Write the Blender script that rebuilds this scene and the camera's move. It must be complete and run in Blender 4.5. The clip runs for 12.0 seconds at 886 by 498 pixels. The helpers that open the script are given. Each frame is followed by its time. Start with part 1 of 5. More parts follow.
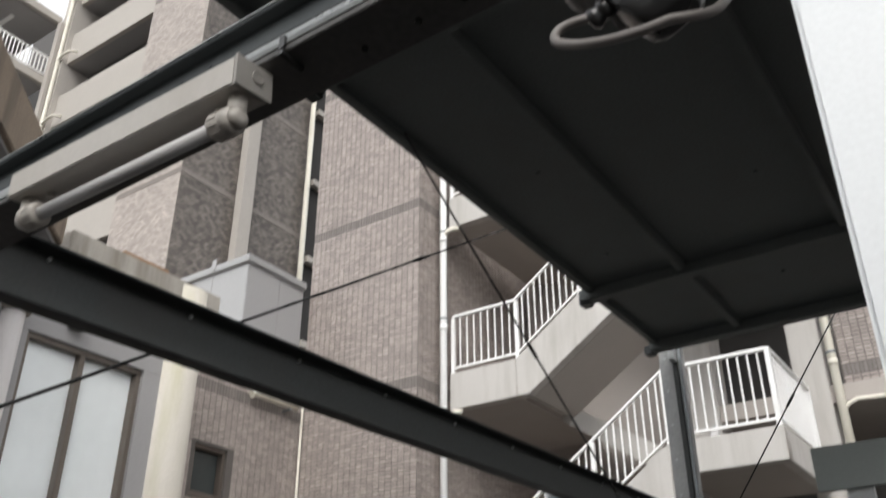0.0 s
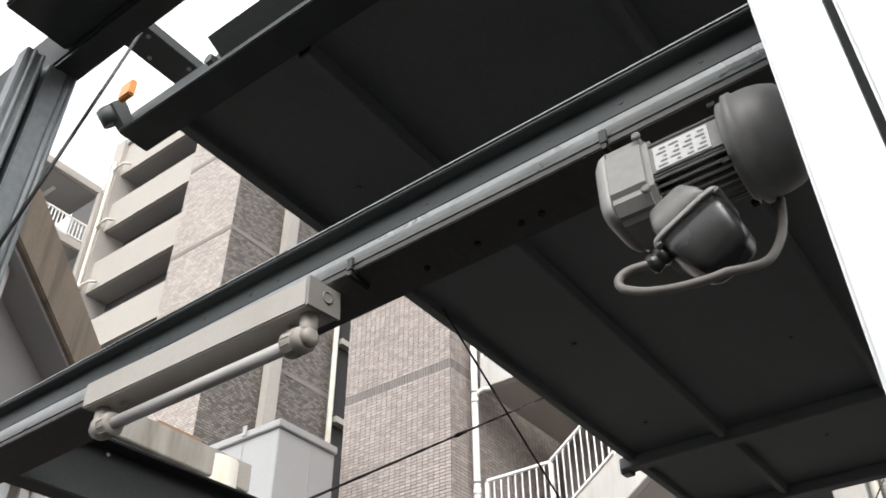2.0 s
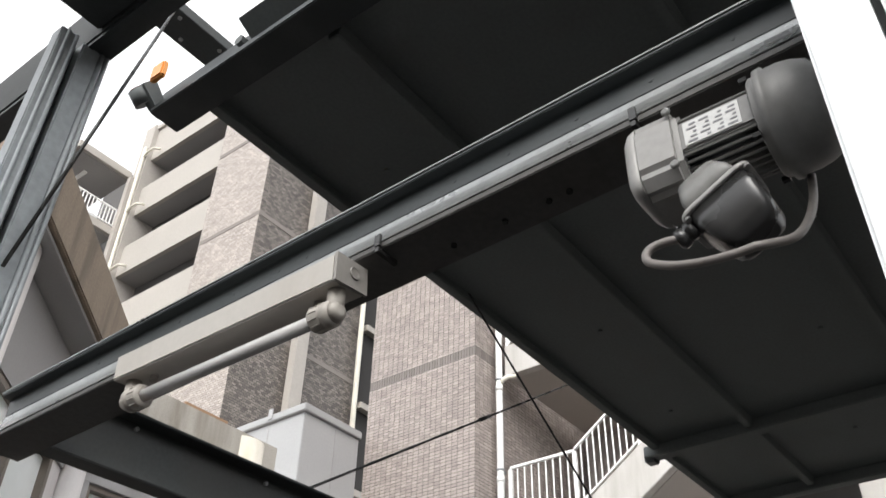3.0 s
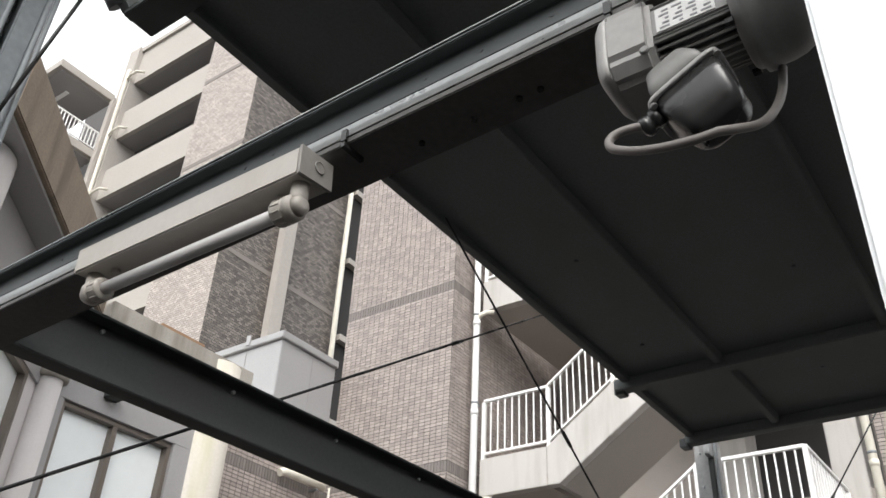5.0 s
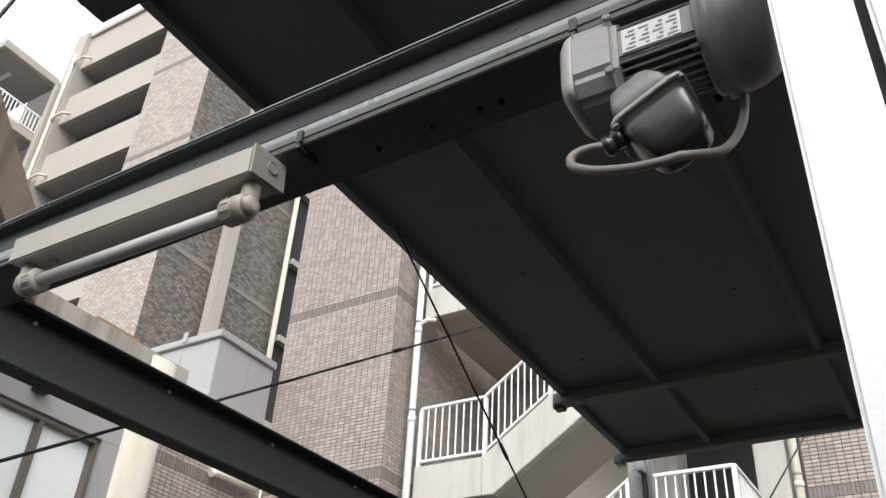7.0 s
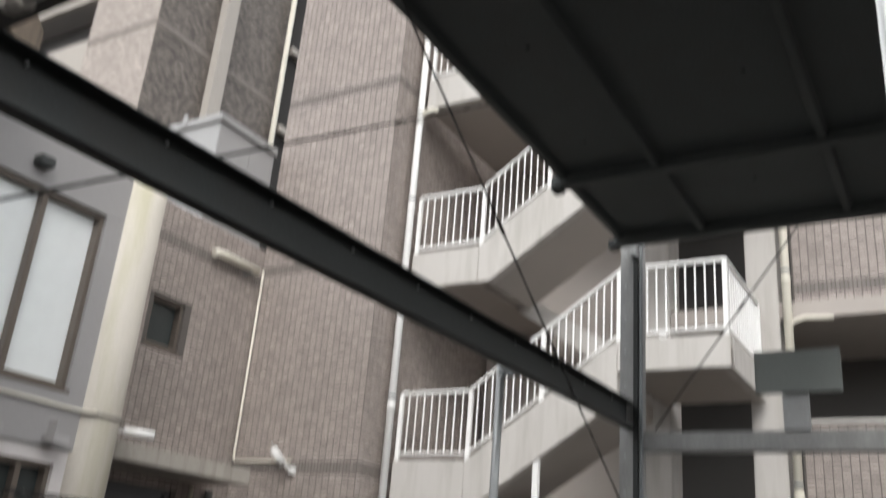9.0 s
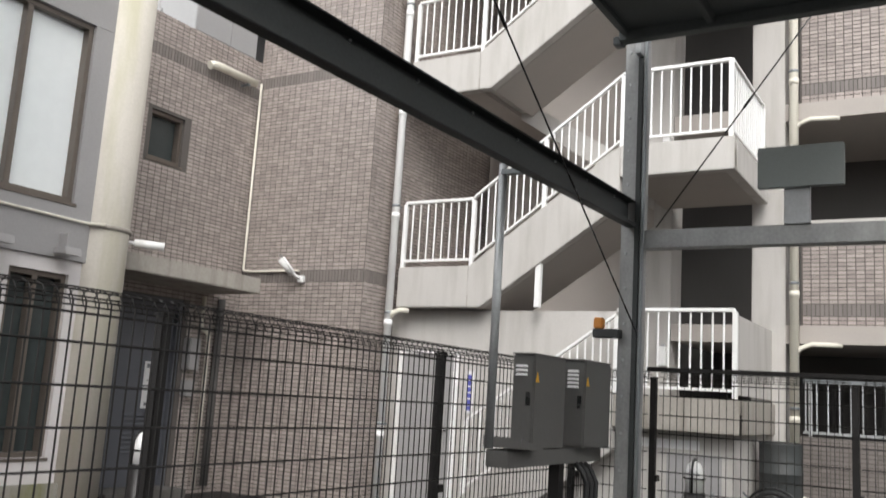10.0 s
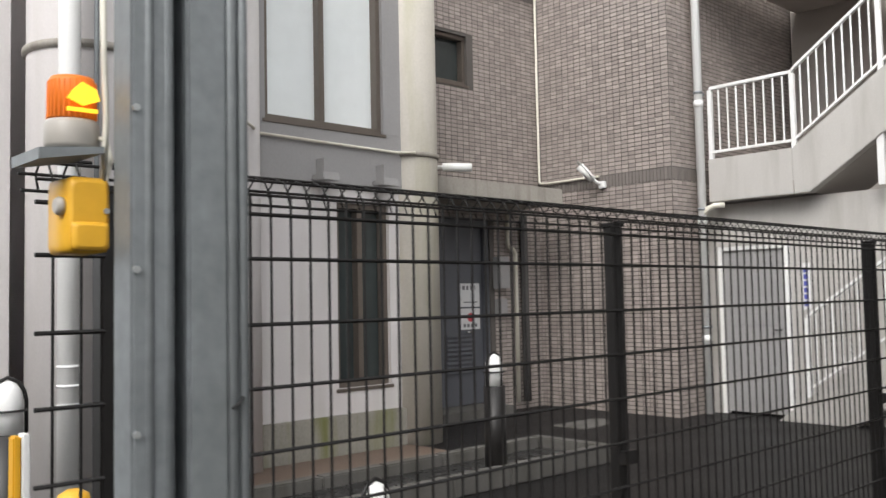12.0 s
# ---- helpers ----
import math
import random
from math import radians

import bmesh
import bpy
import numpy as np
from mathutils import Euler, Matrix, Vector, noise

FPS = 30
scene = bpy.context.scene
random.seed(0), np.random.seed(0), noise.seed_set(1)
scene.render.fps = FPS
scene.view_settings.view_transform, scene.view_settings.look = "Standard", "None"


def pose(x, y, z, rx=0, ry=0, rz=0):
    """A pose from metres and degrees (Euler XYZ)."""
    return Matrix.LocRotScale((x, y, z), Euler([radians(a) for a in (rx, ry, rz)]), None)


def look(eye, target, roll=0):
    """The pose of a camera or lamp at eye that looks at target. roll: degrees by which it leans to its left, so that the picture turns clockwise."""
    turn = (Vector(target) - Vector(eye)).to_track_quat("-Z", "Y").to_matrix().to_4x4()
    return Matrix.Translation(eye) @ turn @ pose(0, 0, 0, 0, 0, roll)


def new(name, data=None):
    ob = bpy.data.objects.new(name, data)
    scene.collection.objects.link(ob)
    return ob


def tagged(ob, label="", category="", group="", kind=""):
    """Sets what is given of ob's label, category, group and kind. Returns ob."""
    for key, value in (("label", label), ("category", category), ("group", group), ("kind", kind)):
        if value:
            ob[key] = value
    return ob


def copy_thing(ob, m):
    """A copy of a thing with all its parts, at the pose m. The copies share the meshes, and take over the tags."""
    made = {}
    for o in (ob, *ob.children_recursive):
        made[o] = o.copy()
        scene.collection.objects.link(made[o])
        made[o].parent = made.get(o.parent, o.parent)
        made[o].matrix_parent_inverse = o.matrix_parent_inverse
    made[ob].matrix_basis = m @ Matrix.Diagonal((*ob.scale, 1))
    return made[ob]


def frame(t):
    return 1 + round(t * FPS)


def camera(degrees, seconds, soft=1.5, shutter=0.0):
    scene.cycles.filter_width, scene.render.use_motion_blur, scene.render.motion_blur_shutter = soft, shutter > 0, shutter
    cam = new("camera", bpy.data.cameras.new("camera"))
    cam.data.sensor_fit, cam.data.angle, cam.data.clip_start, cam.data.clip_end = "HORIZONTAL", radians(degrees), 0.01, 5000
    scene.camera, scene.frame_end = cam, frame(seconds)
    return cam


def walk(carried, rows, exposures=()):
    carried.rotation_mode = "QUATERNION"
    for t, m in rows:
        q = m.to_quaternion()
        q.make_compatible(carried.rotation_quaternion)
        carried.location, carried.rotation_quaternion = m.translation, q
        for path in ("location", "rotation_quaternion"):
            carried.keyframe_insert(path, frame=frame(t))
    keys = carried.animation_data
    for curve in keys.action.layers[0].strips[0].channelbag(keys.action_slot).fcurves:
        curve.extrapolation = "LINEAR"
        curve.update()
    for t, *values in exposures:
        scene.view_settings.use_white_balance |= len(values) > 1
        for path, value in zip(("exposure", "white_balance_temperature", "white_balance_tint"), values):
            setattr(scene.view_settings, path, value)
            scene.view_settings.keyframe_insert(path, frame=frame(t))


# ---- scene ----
cam = camera(53.1, 12.0, shutter=0.5)
PATH = [
    (0, (0.552, 0.385, 1.616), (2.007, 1.381, 2.56), -0.1),
    (0.5, (0.541, 0.387, 1.643), (1.961, 1.256, 2.751), -2.2),
    (1, (0.48, 0.375, 1.656), (1.845, 1.181, 2.876), -3.3),
    (1.5, (0.435, 0.375, 1.66), (1.748, 1.239, 2.896), -1.8),
    (2, (0.419, 0.365, 1.659), (1.688, 1.298, 2.892), -0.3),
    (2.5, (0.416, 0.367, 1.654), (1.654, 1.336, 2.89), 1.2),
    (4.5, (0.486, 0.38, 1.596), (1.786, 1.415, 2.709), 3.2),
    (5, (0.493, 0.379, 1.597), (1.827, 1.384, 2.698), 3.1),
    (5.5, (0.492, 0.395, 1.598), (1.836, 1.389, 2.696), 4.2),
    (6, (0.496, 0.407, 1.599), (1.844, 1.391, 2.701), 4.6),
    (6.5, (0.496, 0.397, 1.612), (1.88, 1.311, 2.73), 3.3),
    (8.5, (0.524, 0.397, 1.581), (1.957, 1.308, 2.638), 5.2),
    (9, (0.572, 0.429, 1.512), (2.158, 1.411, 2.234), 4.9),
    (9.5, (0.625, 0.431, 1.466), (2.287, 1.448, 1.916), 4.1),
    (10, (0.622, 0.445, 1.426), (2.312, 1.463, 1.752), 3.6),
    (10.5, (0.58, 0.519, 1.404), (2.291, 1.525, 1.654), 3.6),
    (11, (0.582, 0.72, 1.41), (2.183, 1.898, 1.634), 1.9),
    (11.5, (0.589, 0.988, 1.406), (1.964, 2.433, 1.552), 0.3),
    (12, (0.588, 1.262, 1.431), (1.947, 2.724, 1.544), -1.2),
]
walk(cam, [(t, look(eye, target, roll)) for t, eye, target, roll in PATH], [(0.0, 0.78), (1.0, 1.15), (2.5, 1.22), (4.5, 1.1), (6.5, 1.1), (8.5, 1.0), (9.0, 0.84), (9.5, 0.9), (10.5, 1.08), (11.0, 1.06), (12.0, 0.99)])

# ---------------------------------------------------------------- light
world = bpy.data.worlds.new("overcast")
scene.world = world
world.use_nodes = True
wn, wl = world.node_tree.nodes, world.node_tree.links
wn.clear()
sky = wn.new("ShaderNodeTexSky")
sky.sky_type = "NISHITA"
sky.sun_disc = False
sky.sun_elevation = radians(42)
sky.sun_rotation = radians(242)
sky.air_density, sky.dust_density = 1.0, 4.0
grey = wn.new("ShaderNodeHueSaturation")
grey.inputs["Saturation"].default_value = 0.10
back = wn.new("ShaderNodeBackground")
back.inputs["Strength"].default_value = 0.05
wout = wn.new("ShaderNodeOutputWorld")
wl.new(sky.outputs[0], grey.inputs["Color"])
wl.new(grey.outputs[0], back.inputs[0])
cloud = wn.new("ShaderNodeBackground")
cloud.inputs["Color"].default_value, cloud.inputs["Strength"].default_value = (0.97, 0.98, 1.0, 1), 0.62
both_skies = wn.new("ShaderNodeAddShader")
wl.new(back.outputs[0], both_skies.inputs[0])
wl.new(cloud.outputs[0], both_skies.inputs[1])
wl.new(both_skies.outputs[0], wout.inputs[0])

sun = new("sun", bpy.data.lights.new("sun", "SUN"))
sun.data.energy, sun.data.angle, sun.data.color = 0.85, radians(30), (1.0, 0.965, 0.92)
sun.matrix_world = look((0, 0, 20), (6.5, 3.5, 13.2))


# ---------------------------------------------------------------- materials
def material(name, base, rough=0.6, metal=0.0, vary=0.15, scale=6.0, fine=60.0, bump=0.2, dist=0.004,
             stain=None, stain_amount=0.0, stretch=(1, 1, 1), island=0.0, spec=0.5):
    """Base colour broken up by two noises, with fine relief, streaky stains and an uneven gloss."""
    m = bpy.data.materials.new(name)
    m.use_nodes = True
    n, l = m.node_tree.nodes, m.node_tree.links
    p = n["Principled BSDF"]
    p.inputs["Metallic"].default_value = metal
    p.inputs["Specular IOR Level"].default_value = spec
    tc = n.new("ShaderNodeTexCoord")
    geo = n.new("ShaderNodeNewGeometry")
    mp = n.new("ShaderNodeMapping")
    mp.inputs["Scale"].default_value = stretch
    l.new(geo.outputs["Position"], mp.inputs["Vector"])
    big, small = n.new("ShaderNodeTexNoise"), n.new("ShaderNodeTexNoise")
    big.inputs["Scale"].default_value, big.inputs["Detail"].default_value = scale, 5
    small.inputs["Scale"].default_value, small.inputs["Detail"].default_value = fine, 3
    l.new(mp.outputs[0], big.inputs["Vector"])
    l.new(geo.outputs["Position"], small.inputs["Vector"])
    add = n.new("ShaderNodeMath")
    add.operation = "MULTIPLY_ADD"
    add.inputs[1].default_value = 0.5
    l.new(small.outputs[0], add.inputs[0])
    half = n.new("ShaderNodeMath")
    half.operation = "MULTIPLY"
    half.inputs[1].default_value = 0.5
    l.new(big.outputs[0], half.inputs[0])
    l.new(half.outputs[0], add.inputs[2])
    val = n.new("ShaderNodeMapRange")
    val.inputs["From Min"].default_value, val.inputs["From Max"].default_value = 0.3, 0.7
    val.inputs["To Min"].default_value, val.inputs["To Max"].default_value = 1 - vary, 1 + vary
    l.new(add.outputs[0], val.inputs["Value"])
    value = val.outputs[0]
    if island:
        info = n.new("ShaderNodeObjectInfo")
        both = n.new("ShaderNodeMath")
        both.operation = "ADD"
        l.new(info.outputs["Random"], both.inputs[0])
        l.new(geo.outputs["Random Per Island"], both.inputs[1])
        frac = n.new("ShaderNodeMath")
        frac.operation = "FRACT"
        l.new(both.outputs[0], frac.inputs[0])
        rnd = n.new("ShaderNodeMapRange")
        rnd.inputs["To Min"].default_value, rnd.inputs["To Max"].default_value = 1 - island, 1 + island
        l.new(frac.outputs[0], rnd.inputs["Value"])
        mul = n.new("ShaderNodeMath")
        mul.operation = "MULTIPLY"
        l.new(value, mul.inputs[0])
        l.new(rnd.outputs[0], mul.inputs[1])
        value = mul.outputs[0]
    tint = n.new("ShaderNodeVectorMath")
    tint.operation = "SCALE"
    tint.inputs[0].default_value = base
    l.new(value, tint.inputs["Scale"])
    colour = tint.outputs[0]
    if stain:
        streak = n.new("ShaderNodeTexNoise")
        streak.inputs["Scale"].default_value, streak.inputs["Detail"].default_value = 1.0, 6
        smap = n.new("ShaderNodeMapping")
        smap.inputs["Scale"].default_value = (5, 5, 0.7)
        l.new(geo.outputs["Position"], smap.inputs["Vector"])
        l.new(smap.outputs[0], streak.inputs["Vector"])
        ramp = n.new("ShaderNodeMapRange")
        ramp.inputs["From Min"].default_value, ramp.inputs["From Max"].default_value = 0.48, 0.72
        ramp.inputs["To Max"].default_value = stain_amount
        l.new(streak.outputs[0], ramp.inputs["Value"])
        mix = n.new("ShaderNodeMix")
        mix.data_type = "RGBA"
        l.new(ramp.outputs[0], mix.inputs["Factor"])
        l.new(colour, mix.inputs["A"])
        mix.inputs["B"].default_value = (*stain, 1)
        colour = mix.outputs["Result"]
    l.new(colour, p.inputs["Base Color"])
    rr = n.new("ShaderNodeMapRange")
    rr.inputs["To Min"].default_value, rr.inputs["To Max"].default_value = max(0.03, rough - 0.12), min(1, rough + 0.12)
    l.new(big.outputs[0], rr.inputs["Value"])
    l.new(rr.outputs[0], p.inputs["Roughness"])
    if bump:
        bm_ = n.new("ShaderNodeBump")
        bm_.inputs["Strength"].default_value, bm_.inputs["Distance"].default_value = bump, dist
        l.new(add.outputs[0], bm_.inputs["Height"])
        l.new(bm_.outputs[0], p.inputs["Normal"])
    return m


def brick_material(name, a, b, mortar, axis):
    """Small wall tiles for surfaces far off: a brick pattern of 0.10 x 0.05 m on the plane across that axis."""
    m = bpy.data.materials.new(name)
    m.use_nodes = True
    n, l = m.node_tree.nodes, m.node_tree.links
    p = n["Principled BSDF"]
    p.inputs["Roughness"].default_value = 0.55
    geo = n.new("ShaderNodeNewGeometry")
    sep, com = n.new("ShaderNodeSeparateXYZ"), n.new("ShaderNodeCombineXYZ")
    l.new(geo.outputs["Position"], sep.inputs[0])
    l.new(sep.outputs["Y" if axis == "x" else "X"], com.inputs[0])
    l.new(sep.outputs["Z"], com.inputs[1])
    br = n.new("ShaderNodeTexBrick")
    br.inputs["Scale"].default_value = 1.0
    br.inputs["Brick Width"].default_value, br.inputs["Row Height"].default_value = 0.15, 0.075
    br.inputs["Mortar Size"].default_value = 0.007
    br.inputs["Color1"].default_value, br.inputs["Color2"].default_value = (*a, 1), (*b, 1)
    br.inputs["Mortar"].default_value = (*mortar, 1)
    l.new(com.outputs[0], br.inputs["Vector"])
    no = n.new("ShaderNodeTexNoise")
    no.inputs["Scale"].default_value, no.inputs["Detail"].default_value = 1.2, 6
    l.new(geo.outputs["Position"], no.inputs["Vector"])
    mr = n.new("ShaderNodeMapRange")
    mr.inputs["To Min"].default_value, mr.inputs["To Max"].default_value = 0.82, 1.15
    l.new(no.outputs[0], mr.inputs["Value"])
    sc = n.new("ShaderNodeVectorMath")
    sc.operation = "SCALE"
    l.new(br.outputs["Color"], sc.inputs[0])
    l.new(mr.outputs[0], sc.inputs["Scale"])
    l.new(sc.outputs[0], p.inputs["Base Color"])
    bu = n.new("ShaderNodeBump")
    bu.inputs["Strength"].default_value, bu.inputs["Distance"].default_value = 0.4, 0.006
    bu.invert = True
    l.new(br.outputs["Fac"], bu.inputs["Height"])
    l.new(bu.outputs[0], p.inputs["Normal"])
    return m


def glow_material(name, colour, strength):
    m = bpy.data.materials.new(name)
    m.use_nodes = True
    p = m.node_tree.nodes["Principled BSDF"]
    p.inputs["Base Color"].default_value = (*colour, 1)
    p.inputs["Emission Color"].default_value = (*colour, 1)
    p.inputs["Emission Strength"].default_value = strength
    return m


TILE = material("wall_tile", (0.375, 0.326, 0.300), 0.42, vary=0.09, scale=1.3, fine=90, bump=0.15, island=0.18)
TILE_BAND_SHADE = material("band_and_shade_tile", (0.20, 0.178, 0.165), 0.5, vary=0.10, scale=1.3, fine=90, bump=0.15, island=0.12)
MORTAR = material("tile_joint", (0.12, 0.108, 0.10), 0.9, vary=0.12, scale=2, fine=120)
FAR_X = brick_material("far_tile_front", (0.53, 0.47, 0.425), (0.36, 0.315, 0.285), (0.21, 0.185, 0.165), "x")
# same tiles as the front, the side's shade mixed into darker colours
FAR_Y = brick_material("far_tile_shaded_side", (0.24, 0.207, 0.182), (0.085, 0.072, 0.063), (0.05, 0.044, 0.04), "y")
FAR_BAND = material("far_band", (0.22, 0.195, 0.175), 0.6, vary=0.1)
STAIR = material("painted_concrete", (0.52, 0.50, 0.475), 0.75, vary=0.07, scale=1.6, fine=70, bump=0.25,
                 stain=(0.30, 0.285, 0.25), stain_amount=0.45)
# stair paint darkened and warmed, with the shade of undersides in it
STAIR_SOFFIT = material("shaded_stair_paint", (0.42, 0.385, 0.355), 0.85, vary=0.06, scale=2, fine=60)
CONCRETE = material("weathered_concrete", (0.36, 0.335, 0.30), 0.85, vary=0.14, scale=2.2, fine=50, bump=0.5,
                    stain=(0.16, 0.14, 0.11), stain_amount=0.7)
BROWN_CONCRETE = material("stained_concrete", (0.27, 0.215, 0.165), 0.85, vary=0.2, scale=2.5, fine=50, bump=0.5,
                          stain=(0.12, 0.10, 0.08), stain_amount=0.7)
CREAM = material("cream_column_paint", (0.57, 0.535, 0.475), 0.6, vary=0.08, scale=1.5, fine=40, bump=0.15,
                 stain=(0.42, 0.40, 0.27), stain_amount=0.7)
PALE_WALL = material("pale_wall_paint", (0.66, 0.63, 0.625), 0.7, vary=0.05, scale=1.2, fine=60, bump=0.2,
                     stain=(0.50, 0.48, 0.44), stain_amount=0.35)
GREY_PANEL = material("grey_fascia_paint", (0.33, 0.322, 0.32), 0.6, vary=0.06, scale=1.3, fine=40, bump=0.1)
# shade of recessed walls and soffits is in this dark base colour
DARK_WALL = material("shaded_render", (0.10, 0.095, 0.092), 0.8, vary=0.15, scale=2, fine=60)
WHITE = material("white_paint", (0.86, 0.86, 0.85), 0.4, vary=0.04, scale=4, fine=80, bump=0.05,
                 stain=(0.55, 0.52, 0.46), stain_amount=0.25)
PIPE = material("cream_pvc", (0.72, 0.69, 0.60), 0.4, vary=0.05, scale=3, fine=60, bump=0.05,
                stain=(0.45, 0.41, 0.33), stain_amount=0.35)
BLACK_STEEL = material("black_painted_steel", (0.044, 0.049, 0.049), 0.6, vary=0.25, scale=3.5, fine=80, bump=0.15,
                       stain=(0.045, 0.043, 0.04), stain_amount=0.5)
# the black steel again, in a lighter and greyer base
PALLET_STEEL = material("lighter_black_steel", (0.126, 0.140, 0.139), 0.65, vary=0.16, scale=1.6, fine=70, bump=0.12,
                        stain=(0.12, 0.12, 0.115), stain_amount=0.4)
BEAM_STEEL = material("dark_green_grey_steel", (0.028, 0.034, 0.036), 0.45, metal=0.0, vary=0.18, scale=5, fine=90, bump=0.12,
                      stain=(0.075, 0.08, 0.08), stain_amount=0.4)
GALV = material("galvanised_steel", (0.50, 0.515, 0.52), 0.45, metal=0.55, vary=0.12, scale=9, fine=45, bump=0.12,
                stain=(0.33, 0.34, 0.34), stain_amount=0.4)
GALV_DARK = material("weathered_galvanised_steel", (0.265, 0.285, 0.297), 0.5, metal=0.35, vary=0.2, scale=7, fine=45, bump=0.15,
                     stain=(0.19, 0.20, 0.20), stain_amount=0.6)
# brighter than the beam steel, to hold the sky caught on bent edges
FLANGE = material("worn_sky_lit_zinc", (0.30, 0.31, 0.31), 0.30, metal=0.6, vary=0.18, scale=14, fine=60, bump=0.2,
                  stain=(0.20, 0.20, 0.19), stain_amount=0.6)
RUST_STEEL = material("rust_brown_steel", (0.070, 0.068, 0.065), 0.6, vary=0.3, scale=6, fine=70, bump=0.2,
                      stain=(0.085, 0.074, 0.064), stain_amount=0.5)
POST_GREY = material("dull_galvanised_steel", (0.36, 0.365, 0.36), 0.5, metal=0.25, vary=0.18, scale=6, fine=45, bump=0.15,
                     stain=(0.22, 0.22, 0.21), stain_amount=0.6)
MOSSY = material("algae_stained_concrete", (0.30, 0.285, 0.25), 0.85, vary=0.18, scale=3, fine=60, bump=0.4,
                 stain=(0.17, 0.18, 0.05), stain_amount=0.9)
GEAR = material("gear_case_paint", (0.19, 0.188, 0.182), 0.45, vary=0.14, scale=9, fine=90, bump=0.12,
                stain=(0.05, 0.048, 0.045), stain_amount=0.5)
FAR_PAINT = material("far_pale_paint", (0.44, 0.41, 0.375), 0.8, vary=0.07, scale=0.7, fine=12, bump=0.1)
POST_ZINC = material("bright_zinc", (0.64, 0.66, 0.67), 0.5, metal=0.3, vary=0.05, scale=12, fine=220, bump=0.08,
                     stain=(0.52, 0.53, 0.54), stain_amount=0.4)
MOTOR = material("motor_grey_paint", (0.29, 0.284, 0.274), 0.38, vary=0.1, scale=9, fine=90, bump=0.08,
                 stain=(0.13, 0.126, 0.12), stain_amount=0.3)
MOTOR_DARK = material("motor_dark_paint", (0.026, 0.026, 0.026), 0.27, vary=0.12, scale=9, fine=90, bump=0.08)
PLATE = material("aluminium_name_plate", (0.50, 0.50, 0.49), 0.4, metal=0.2, vary=0.06, scale=20, fine=90)
CABLE = material("grey_cable_sheath", (0.16, 0.145, 0.135), 0.5, vary=0.1, scale=12, fine=60)
RUBBER = material("black_rubber", (0.02, 0.02, 0.02), 0.6)
LAMP_BODY = material("lamp_cream_enamel", (0.43, 0.405, 0.37), 0.4, vary=0.05, scale=6, fine=70, bump=0.05,
                     stain=(0.30, 0.26, 0.21), stain_amount=0.4)
LAMP_END = material("lamp_end_grey", (0.27, 0.255, 0.235), 0.5, vary=0.1, scale=12, fine=90, bump=0.1,
                    stain=(0.16, 0.14, 0.12), stain_amount=0.5)
LAMP_UNDER = material("lamp_holder_plastic", (0.36, 0.335, 0.30), 0.45, vary=0.07, scale=8, fine=70)
TUBE = material("frosted_tube", (0.50, 0.49, 0.485), 0.45, vary=0.03, scale=5, fine=40, bump=0.0)
FENCE = material("black_brown_fence", (0.013, 0.0115, 0.011), 0.45, vary=0.15, scale=8, fine=80)
ASPHALT = material("wet_asphalt", (0.017, 0.016, 0.016), 0.5, vary=0.35, scale=1.1, fine=160, bump=0.7, dist=0.006, spec=0.18)
PAVER = material("brown_paving", (0.16, 0.115, 0.09), 0.6, vary=0.2, scale=3, fine=80, bump=0.4)
KERB = material("kerb_concrete", (0.12, 0.114, 0.106), 0.8, vary=0.15, scale=4, fine=70, bump=0.4,
                stain=(0.06, 0.058, 0.045), stain_amount=0.7)
CABINET = material("grey_cabinet_paint", (0.125, 0.122, 0.116), 0.45, vary=0.08, scale=3, fine=60, bump=0.06)
SIGN_GREEN = material("grey_green_panel_paint", (0.25, 0.27, 0.26), 0.5, vary=0.06, scale=2, fine=50, bump=0.05)
STEEL_BOX = material("pale_steel_cladding", (0.37, 0.37, 0.372), 0.38, metal=0.2, vary=0.05, scale=1.5, fine=30, bump=0.05)
DOOR_GREY = material("slate_door_paint", (0.105, 0.11, 0.125), 0.5, vary=0.06, scale=2, fine=40, bump=0.05)
BRONZE = material("bronze_window_frame", (0.16, 0.135, 0.115), 0.4, metal=0.4, vary=0.08, scale=5, fine=50)
# frosted panes whitened to carry the bright sky they reflect
WIN_FROST = material("sky_white_frosted_pane", (0.90, 0.94, 0.94), 0.12, metal=0.08, vary=0.03, scale=0.7, fine=8, bump=0.0)
WIN_DARK = material("dark_window_glass", (0.045, 0.055, 0.055), 0.08, vary=0.1, scale=1, fine=10, bump=0.0)
# near-black base stands in for missing light in rooms and the far gap
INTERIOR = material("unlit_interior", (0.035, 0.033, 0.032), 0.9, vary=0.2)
ORANGE = material("orange_reflector", (0.75, 0.30, 0.06), 0.35, vary=0.06, scale=20, fine=90)
RED_LENS = material("dark_red_lens", (0.10, 0.02, 0.015), 0.2)
YELLOW = material("yellow_plastic", (0.78, 0.42, 0.03), 0.4, vary=0.06, scale=8, fine=60, bump=0.05)
BEACON_AMBER = glow_material("lit_amber_lens", (0.72, 0.17, 0.01), 0.10)
BEACON_HEART = glow_material("beacon_lamp", (1.0, 0.60, 0.03), 0.55)
PAPER = material("white_notice", (0.72, 0.72, 0.72), 0.6, vary=0.03)
INK = material("grey_ink", (0.18, 0.18, 0.19), 0.6)
INK_BLUE = material("blue_ink", (0.10, 0.11, 0.42), 0.5)
INK_RED = material("red_ink", (0.62, 0.08, 0.10), 0.5)
LEAF = material("hedge_leaf", (0.10, 0.16, 0.035), 0.5, vary=0.3, scale=12, fine=60, island=0.4)
TYRE = material("bicycle_tyre", (0.025, 0.025, 0.025), 0.7)
